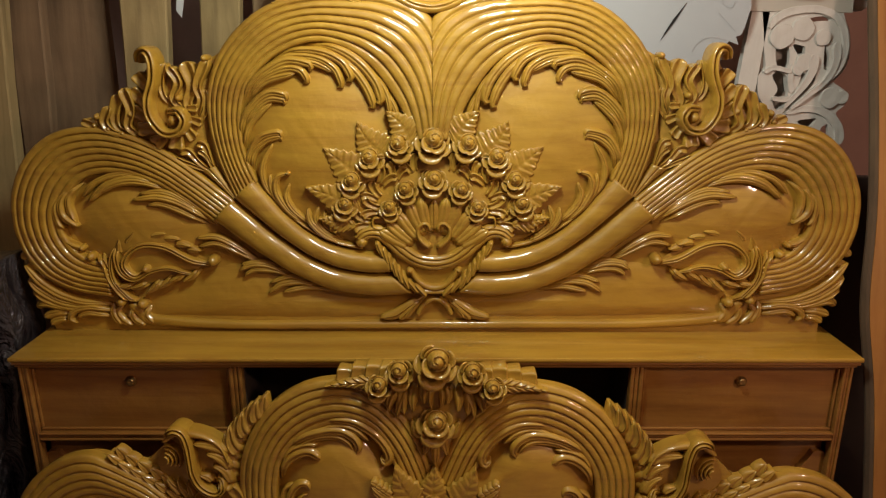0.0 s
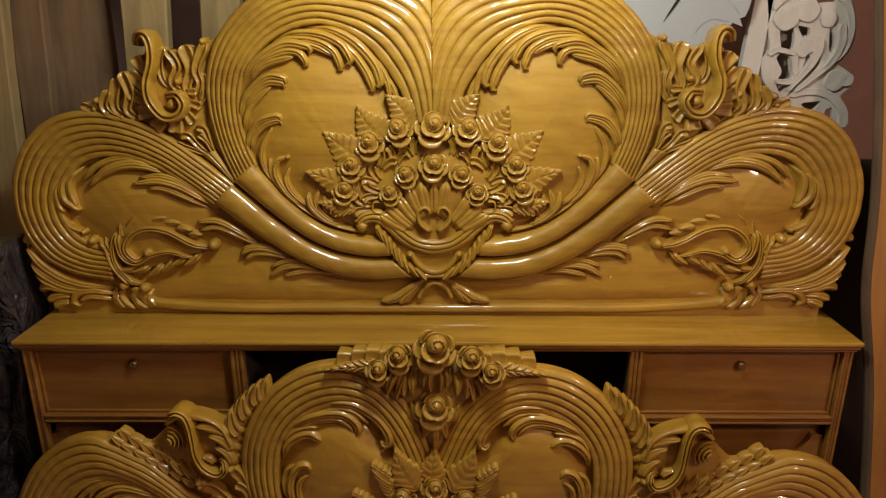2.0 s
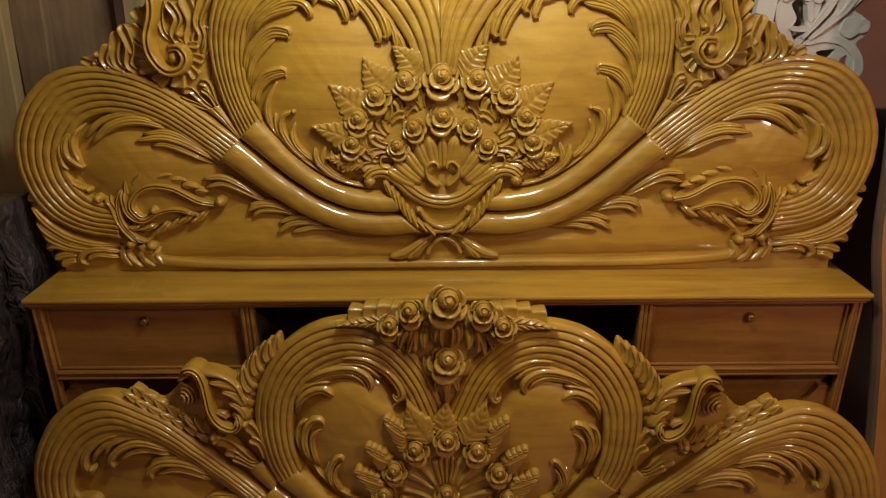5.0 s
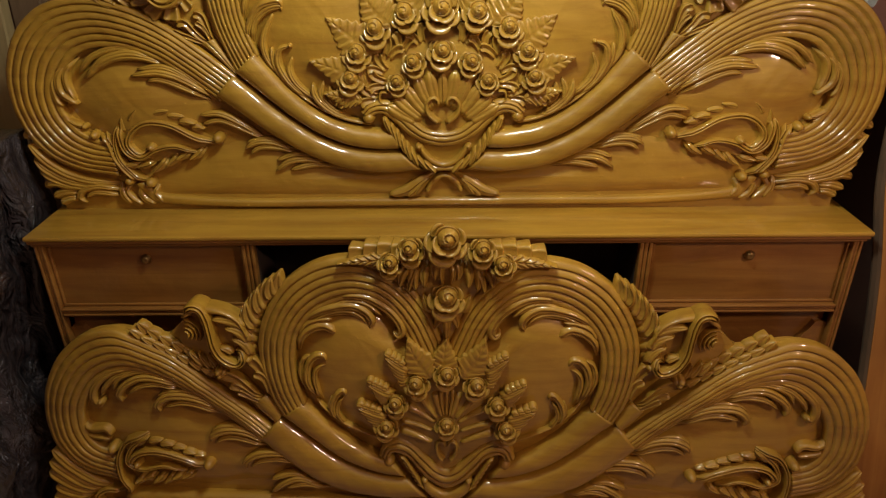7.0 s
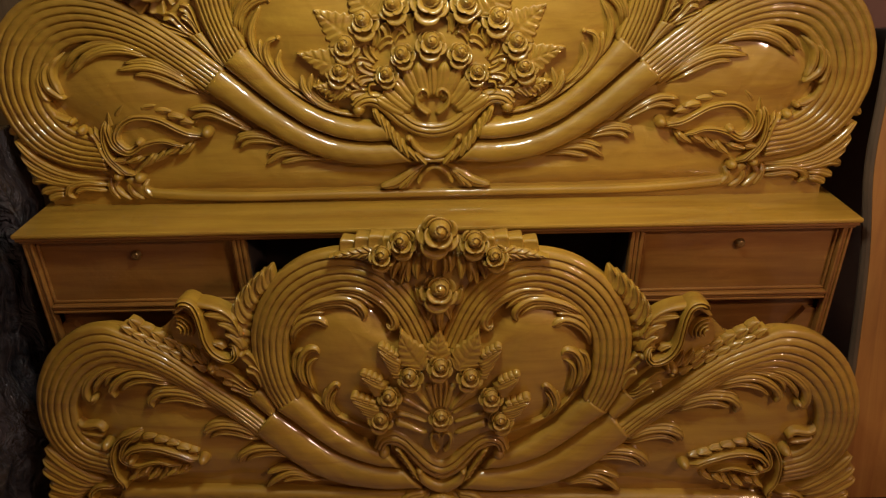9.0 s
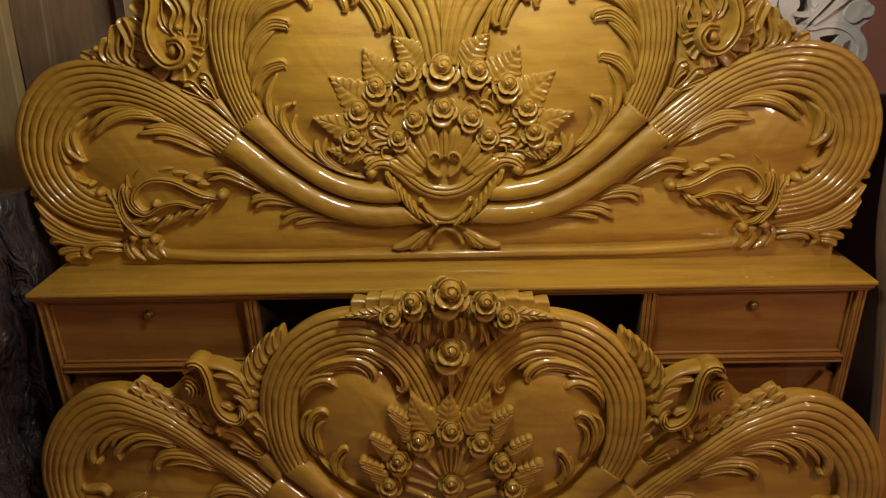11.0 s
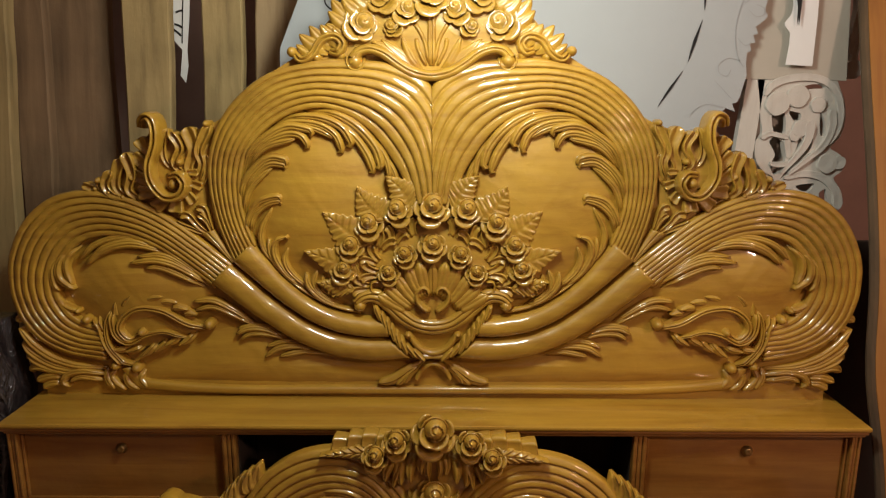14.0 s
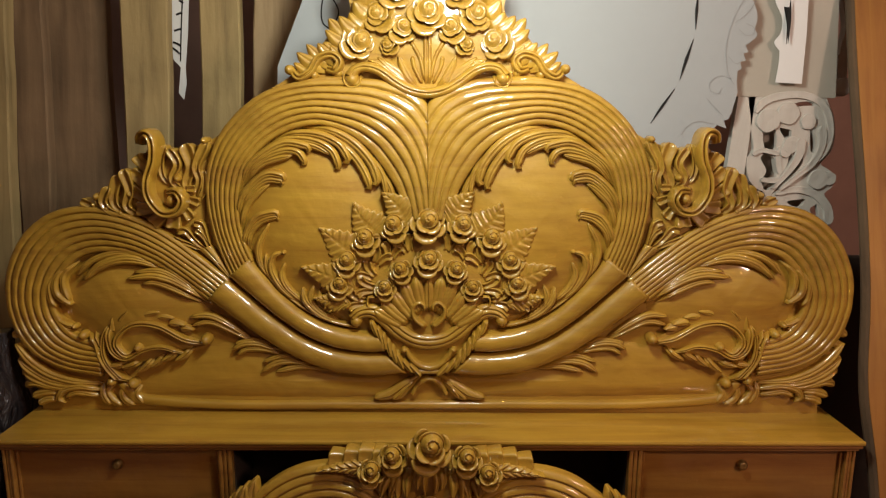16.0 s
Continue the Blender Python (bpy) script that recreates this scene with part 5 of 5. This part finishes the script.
dark = box("dark_board", (-0.13, 0.0, 0.0), (0.13, 0.02, 1.19), DARKBOX, None, "", 0.006)
dark.matrix_world = pose(1.06, 0.225, 0.0, -1.5, 0, 0)
tagged(dark, "dark-stained board standing behind the varnished plank", "board")
VP = thing("varnished_plank", (0.932, -0.150, 0.192), "orange-brown varnished plank with grey raw edge beside the bed", "plank", "", "", (-15.5, 0, 0))


def waney(z):
    """How far the natural edge of the plank swells to the left at a height."""
    return 0.003 * math.sin(4.1 * z + 0.6) + 0.0015 * math.sin(9.7 * z) + 0.013 * math.exp(-((z - 0.78) / 0.13) ** 2)


def edge_board(name, sections, mat, label=""):
    """A board lofted through sections along its height."""
    bm = bmesh.new()
    loops = [[bm.verts.new(p) for p in sec] for sec in sections]
    for p, q in zip(loops, loops[1:]):
        for j in range(len(p)):
            bm.faces.new((p[j], p[(j + 1) % len(p)], q[(j + 1) % len(p)], q[j]))
    bm.faces.new(loops[0])
    bm.faces.new(loops[-1])
    return from_bm(name, bm, mat, VP, label)


steps = [1.95 * k / 60 for k in range(61)]
edge_board("face_board", [[(0.008 - waney(z), 0.0, z), (0.29, 0.0, z), (0.29, 0.024, z), (0.008 - waney(z), 0.024, z)] for z in steps], POSTWOOD)
edge_board("raw_edge", [[(0.0075 - waney(z), 0.001, z), (0.0075 - waney(z), 0.024, z), (-0.002 - waney(z), 0.021, z), (-0.004 - waney(z), 0.012, z), (0.001 - waney(z), 0.004, z)] for z in steps], BARK, "grey unvarnished bark-side edge")


def flat(name, outline, y, thick, mat, label, category, lean=0.0, parent=None, group=""):
    bm = bmesh.new()
    f = bm.faces.new([bm.verts.new((u, y + lean * (v - 1.5), v)) for u, v in outline])
    for v in bmesh.ops.extrude_face_region(bm, geom=[f])["geom"]:
        if isinstance(v, bmesh.types.BMVert):
            v.co.y += thick
    ob = from_bm(name, bm, mat, parent, label)
    if parent is None:
        tagged(ob, label, category, group)
    return ob


# white board with a drawn pattern, its edge sawn to leaf shapes
edge = [tuple(p) for p in spline([(0.743, 1.951), (0.693, 1.834), (0.728, 1.739), (0.727, 1.703), (0.733, 1.688), (0.719, 1.673)], 30)]
edge += [(0.709, 1.666), (0.716, 1.651), (0.705, 1.648), (0.712, 1.632), (0.699, 1.630), (0.704, 1.614), (0.695, 1.610), (0.695, 1.585), (0.699, 1.561)]
edge += [(0.689, 1.516), (0.683, 1.501), (0.672, 1.498), (0.680, 1.480), (0.658, 1.488), (0.637, 1.465), (0.60, 0.0), (-0.42, 0.0)]
edge += [(-0.352, 1.614), (-0.290, 1.759), (-0.228, 1.947)]
PB = thing("pattern_board", (0, 0, 0), "white board with pencilled scroll pattern and cut slits", "board")
flat("sheet", edge, 0.30, 0.012, BOARDWHITE, "", "", 0.0, PB)


def slit(a, b, wide):
    a, b = np.array(a), np.array(b)
    n = np.array([-(b - a)[1], (b - a)[0]])
    n = n / np.hypot(*n) * wide
    pts = [a + (b - a) * s + n * k * math.sin(math.pi * min(1, s * 0.9 + 0.08)) for s, k in ((0, 0), (0.25, 0.5), (0.5, 0.6), (0.75, 0.45), (1, 0.0), (0.75, -0.35), (0.5, -0.4), (0.25, -0.3))]
    flat("slit", [tuple(p) for p in pts], 0.2975, 0.002, INK, "black open slit", "", 0.0, PB)


slit((0.503, 1.491), (0.554, 1.570), 0.006)
slit((0.564, 1.589), (0.589, 1.680), 0.007)
slit((0.592, 1.700), (0.592, 1.786), 0.006)
slit((0.590, 1.803), (0.571, 1.892), 0.006)


def drawn(name, pts, wide, y, mat, parent, n=30):
    """A drawn line, laid just proud of its sheet."""
    P, _ = even(pts, n)
    T = np.gradient(P, axis=0)
    T /= np.maximum(1e-9, np.hypot(T[:, 0], T[:, 1]))[:, None]
    verts, faces = [], []
    for p, t in zip(P, T):
        nn = np.array([-t[1], t[0]]) * wide / 2
        verts += [(p[0] - nn[0], y, p[1] - nn[1]), (p[0] + nn[0], y, p[1] + nn[1])]
    for i in range(n - 1):
        faces.append((2 * i, 2 * i + 2, 2 * i + 3, 2 * i + 1))
    return part(name, raw_mesh(name, verts, faces, mat), parent)


for pts in ([(0.721, 1.799), (0.689, 1.751), (0.671, 1.702), (0.665, 1.654), (0.674, 1.604), (0.689, 1.579)], [(0.681, 1.592), (0.655, 1.598), (0.635, 1.585), (0.636, 1.566), (0.655, 1.559), (0.661, 1.572)], [(0.576, 1.465), (0.587, 1.483), (0.612, 1.496), (0.651, 1.490)], [(0.680, 1.715), (0.708, 1.737), (0.724, 1.764)], [(0.691, 1.700), (0.706, 1.688), (0.724, 1.691), (0.723, 1.705), (0.706, 1.713)], [(0.671, 1.641), (0.688, 1.626), (0.700, 1.629)], [(0.628, 1.548), (0.648, 1.529), (0.669, 1.509)]):
    drawn("pencil_line", pts, 0.0013, 0.2985, PENCIL, PB)
for pts in ([(-0.232, 1.795), (-0.248, 1.747), (-0.247, 1.710), (-0.227, 1.693)], [(-0.230, 1.771), (-0.211, 1.735), (-0.221, 1.704)]):
    drawn("ink_line", pts, 0.003, 0.2985, INK, PB)

# beige board with a white paper template on it
flat("fibre_board", [(0.691, 1.554), (0.943, 1.551), (0.917, 1.912), (0.661, 1.912)], 0.33, 0.010, MDF, "beige fibreboard sheet standing behind the headboard", "board")
TP = thing("paper_template", (0, 0, 0), "white paper template with a wavy cut edge", "paper")
wave = [tuple(p) for p in spline([(0.769, 1.837), (0.770, 1.771), (0.791, 1.728), (0.791, 1.695), (0.778, 1.674), (0.792, 1.655)], 20)]
flat("sheet", wave + [(0.793, 1.630), (0.789, 1.585), (0.850, 1.582), (0.850, 1.692), (0.844, 1.837)], 0.310, 0.0015, PAPER, "", "", 0.0, TP)
slit((0.804, 1.670), (0.801, 1.770), 0.008)
flat("cut_out", [(0.792, 1.751), (0.808, 1.750), (0.807, 1.710), (0.805, 1.670), (0.803, 1.710)], 0.3085, 0.001, INK, "", "", 0.0, TP)

# pale fretwork panel, unfinished
FP = thing("pierced_carving", (0.0, 0.345, 0.0), "pale unfinished fretwork panel pierced with leaves and flowers", "carved panel")


def strip(name, pts, wide, parent, mat, high=0.016, taper=(1, 1), n=30):
    """A flat sawn strand with slightly eased edges."""
    P, _ = even(pts, n)
    T = np.gradient(P, axis=0)
    T /= np.maximum(1e-9, np.hypot(T[:, 0], T[:, 1]))[:, None]
    N = np.column_stack([-T[:, 1], T[:, 0]])
    f = np.array([0, 0.06, 0.5, 0.94, 1])
    g = np.zeros((n, 5, 3))
    for i in range(n):
        s = i / (n - 1)
        w = wide * (taper[0] + (taper[1] - taper[0]) * s) * min(1, math.sqrt(s * 14 + 0.15), math.sqrt((1 - s) * 14 + 0.15))
        g[i, :, :2] = P[i] + np.outer(f - 0.5, N[i]) * w
        g[i, :, 2] = high - np.array([0.002, 0, 0.0006, 0, 0.002])
    return relief(name, g, parent, mat, "", False, smooth=False)


def disc(name, at, r, parent, mat, high):
    """A flat sawn flower blank with a soft five-lobed rim."""
    g = np.zeros((5, 41, 3))
    for i, (q, h) in enumerate(((0.0, high - 0.001), (0.5, high), (0.94, high), (1.0, high - 0.002), (1.0, LOW))):
        for j in range(41):
            t = j / 40 * 2 * math.pi
            w = r * q * (1 + 0.03 * math.cos(5 * t + at[0] * 90))
            g[i, j] = (at[0] + w * math.cos(t), at[1] + w * math.sin(t), h)
    return relief(name, g, parent, mat, "", False, skirt=False, smooth=False)


def fret(pts, wide, taper=(1, 1), high=0.016):
    strip("fret_strand", pts, wide * 1.15, FP, PALEWOOD, high + 0.0015 * (len(FP.children) % 5), taper)


flatstile = [(0.719, 1.593), (0.759, 1.593), (0.745, 1.373), (0.771, 1.083), (0.727, 1.083), (0.701, 1.379)]
slab("stile", flatstile, 0.02, FP, PALEWOOD, "flat edge strip", 0.012)

def pierced(name, outline, holes, thick, parent, mat, front):
    """A sawn plate with open holes: outline and holes are closed, softened curves."""
    def ring(loop):
        q = spline(list(loop) + [loop[0], loop[1], loop[2]], 6 * (len(loop) + 3))
        pts, _ = even(list(map(tuple, q[6:6 * (len(loop) + 1)])), 6 * len(loop))
        return pts

    bm = bmesh.new()
    edges = []
    for loop in [outline] + list(holes):
        vs = [bm.verts.new((p[0], -front, p[1])) for p in ring(loop)]
        edges += [bm.edges.new((vs[i], vs[(i + 1) % len(vs)])) for i in range(len(vs)) if vs[i] is not vs[(i + 1) % len(vs)]]
    bmesh.ops.triangle_fill(bm, edges=edges, use_beauty=True, normal=(0, -1, 0))
    grown = bmesh.ops.extrude_face_region(bm, geom=bm.faces[:])["geom"]
    for v in grown:
        if isinstance(v, bmesh.types.BMVert):
            v.co.y += thick
    bmesh.ops.recalc_face_normals(bm, faces=bm.faces[:])
    return from_bm(name, bm, mat, parent)


pierced("fret_plate", [(0.751, 1.593), (0.904, 1.594), (0.926, 1.546), (0.945, 1.508), (0.953, 1.464), (0.946, 1.424), (0.925, 1.398), (0.942, 1.387), (0.960, 1.372), (0.961, 1.345), (0.942, 1.326), (0.958, 1.304), (0.968, 1.266), (0.960, 1.239), (0.976, 1.231), (0.976, 1.214), (0.994, 1.184), (1.008, 1.142), (0.979, 1.085), (0.837, 1.112), (0.806, 1.306), (0.776, 1.339), (0.755, 1.365), (0.748, 1.410), (0.762, 1.431), (0.750, 1.496)], ([(0.781, 1.474), (0.808, 1.480), (0.815, 1.433), (0.793, 1.425)],
    [(0.820, 1.481), (0.847, 1.476), (0.845, 1.449), (0.834, 1.458)],
    [(0.781, 1.410), (0.790, 1.422), (0.815, 1.408), (0.822, 1.360), (0.802, 1.333), (0.788, 1.356), (0.797, 1.381)],
    [(0.841, 1.437), (0.858, 1.411), (0.851, 1.376), (0.824, 1.347), (0.841, 1.381), (0.848, 1.411)],
    [(0.883, 1.442), (0.881, 1.398), (0.854, 1.363), (0.813, 1.320), (0.848, 1.368), (0.871, 1.400)],
    [(0.893, 1.479), (0.906, 1.458), (0.909, 1.429), (0.899, 1.428)],
    [(0.918, 1.520), (0.943, 1.477), (0.944, 1.440), (0.927, 1.401), (0.936, 1.440), (0.936, 1.477)],
    [(0.815, 1.502), (0.821, 1.522), (0.848, 1.538), (0.882, 1.543), (0.898, 1.534), (0.867, 1.532), (0.837, 1.522)],
    [(0.856, 1.308), (0.897, 1.313), (0.887, 1.294), (0.864, 1.298)],
    [(0.912, 1.290), (0.927, 1.299), (0.935, 1.255), (0.918, 1.274)],
    [(0.908, 1.371), (0.922, 1.363), (0.914, 1.355)]), 0.012, FP, PALEWOOD, 0.012)
for pts, wide, taper in (([(0.758, 1.517), (0.773, 1.540), (0.811, 1.555), (0.869, 1.557), (0.914, 1.536), (0.936, 1.492), (0.936, 1.443), (0.914, 1.403)], 0.016, (1, 0.8)), ([(0.870, 1.458), (0.868, 1.416), (0.845, 1.376), (0.814, 1.338)], 0.018, (1.2, 0.4)), ([(0.917, 1.486), (0.920, 1.440), (0.903, 1.400), (0.871, 1.371), (0.830, 1.336)], 0.018, (1, 0.4)), ([(0.827, 1.439), (0.822, 1.410), (0.830, 1.373)], 0.014, (1, 0.8)), ([(0.822, 1.326), (0.868, 1.336), (0.916, 1.326), (0.951, 1.293), (0.959, 1.253)], 0.018, (0.6, 1.2)), ([(0.759, 1.419), (0.780, 1.429), (0.821, 1.421)], 0.01, (1, 1)), ([(0.785, 1.360), (0.809, 1.357), (0.828, 1.360)], 0.01, (1, 1))):
    fret(pts, wide, taper)
for at, r in (((0.835, 1.515), 0.026), ((0.789, 1.499), 0.028), ((0.884, 1.496), 0.018), ((0.849, 1.442), 0.020), ((0.921, 1.361), 0.024), ((0.948, 1.363), 0.016), ((0.837, 1.426), 0.014)):
    disc("fret_flower", at, r, FP, PALEWOOD, 0.019)
FQ = thing("fretwork_offcut", (0.0, 0.40, 0.0), "pale pierced fretwork offcut half hidden behind the boards", "carved panel")
for pts, w in (([(0.964, 1.806), (0.989, 1.729), (0.983, 1.665), (0.978, 1.612)], 0.020), ([(0.996, 1.704), (0.989, 1.639), (0.988, 1.572)], 0.016), ([(0.968, 1.652), (0.998, 1.648), (1.022, 1.654)], 0.010)):
    strip("fret_strand", pts, w, FQ, PALEWOOD, 0.014)
disc("fret_flower", (0.987, 1.579), 0.022, FQ, PALEWOOD, 0.018)
slab("backing_board", [(0.775, 0.0), (0.945, 0.0), (0.945, 1.53), (0.775, 1.53)], 0.012, FQ, MDF, "flat pale board", 0.004)

# scraps between the planks
SC = thing("paper_pattern", (0, 0, 0), "white paper pattern with black cuts hanging between planks", "paper")
flat("sheet", [(-0.644, 1.863), (-0.595, 1.863), (-0.609, 1.704), (-0.620, 1.621), (-0.620, 1.581), (-0.629, 1.542), (-0.641, 1.559), (-0.632, 1.621), (-0.647, 1.638), (-0.662, 1.662)], 0.47, 0.0015, PAPER, "", "", 0.0, SC)
for a, b in (((-0.654, 1.671), (-0.632, 1.654)), ((-0.647, 1.682), (-0.628, 1.673)), ((-0.642, 1.709), (-0.623, 1.714)), ((-0.635, 1.747), (-0.619, 1.752)), ((-0.626, 1.781), (-0.616, 1.774))):
    drawn("cut_mark", [a, tuple((np.array(a) + b) / 2 + 0.001), b], 0.005, 0.4685, INK, SC, 8)
drawn("cut_mark", [(-0.614, 1.810), (-0.624, 1.717), (-0.631, 1.636)], 0.003, 0.4685, INK, SC, 12)

# ---- things beside the footboard ----
def crumple(name, lo, hi, seed, amp, mat, label, category, parent=None):
    """A bundle wrapped in creased plastic."""
    bm = bmesh.new()
    bmesh.ops.create_cube(bm, size=1)
    bmesh.ops.subdivide_edges(bm, edges=bm.edges[:], cuts=22, use_grid_fill=True)
    lo, hi = Vector(lo), Vector(hi)
    for v in bm.verts:
        p = Vector([(a + b) / 2 + c * (b - a) for a, b, c in zip(lo, hi, v.co)])
        q = p * 7 + Vector((seed, 0, 0))
        d = Vector((noise.noise(q), noise.noise(q + Vector((9, 0, 0))), noise.noise(q + Vector((0, 9, 0)))))
        r = noise.noise(p * 23 + Vector((seed, 3, 0)))
        keep = p.z
        v.co = p + d * amp + Vector((r, -abs(r), 0)) * amp * 0.45
        if keep <= lo.z + 1e-4:
            v.co.z = lo.z
    ob = from_bm(name, bm, mat, parent, label, True)
    return ob if parent else tagged(ob, label, category)


WL = thing("wrapped_load", (0, 0, 0), "furniture load wrapped in creased black plastic", "load")
crumple("wrapping", (-1.36, -0.30, 0.0), (-0.965, 0.06, 0.96), 2.0, 0.055, FOIL, "", "", WL)
crumple("loose_fold", (-1.34, -0.37, 0.50), (-1.03, -0.31, 0.86), 8.0, 0.045, FOIL, "torn loose fold of plastic", "", WL)
crumple("back_fold", (-1.36, 0.075, 0.0), (-0.94, 0.20, 1.03), 4.0, 0.022, FOIL, "plastic drawn up behind", "", WL)
crumple("dark_case", (0.95, -0.34, 0.0), (1.40, 0.08, 0.190), 5.0, 0.002, DARKBOX, "low dark lacquered case with plastic over its edge", "case")

# ---- lamps ----
def hung_bulb(at, label):
    """A bare bulb in its socket on a cable from the ceiling."""
    ob = thing("ceiling_bulb", at, label, "lamp")
    bm = bmesh.new()
    bmesh.ops.create_uvsphere(bm, u_segments=20, v_segments=12, radius=0.032)
    from_bm("glass_bulb", bm, GLOW, ob, "glowing glass", True)
    bm = bmesh.new()
    bmesh.ops.create_cone(bm, cap_ends=True, segments=18, radius1=0.02, radius2=0.016, depth=0.05, matrix=Matrix.Translation((0, 0, 0.055)))
    from_bm("socket", bm, DARKBOX, ob)
    bm = bmesh.new()
    long = 2.75 - at[2] - 0.08
    bmesh.ops.create_cone(bm, cap_ends=True, segments=8, radius1=0.004, radius2=0.004, depth=long, matrix=Matrix.Translation((0, 0, 0.08 + long / 2)))
    from_bm("cable", bm, DARKBOX, ob)


hung_bulb(BULB, "bare glowing bulb hanging from the ceiling over the bed")
hung_bulb(LAMP, "bare glowing bulb hanging from the workshop ceiling")
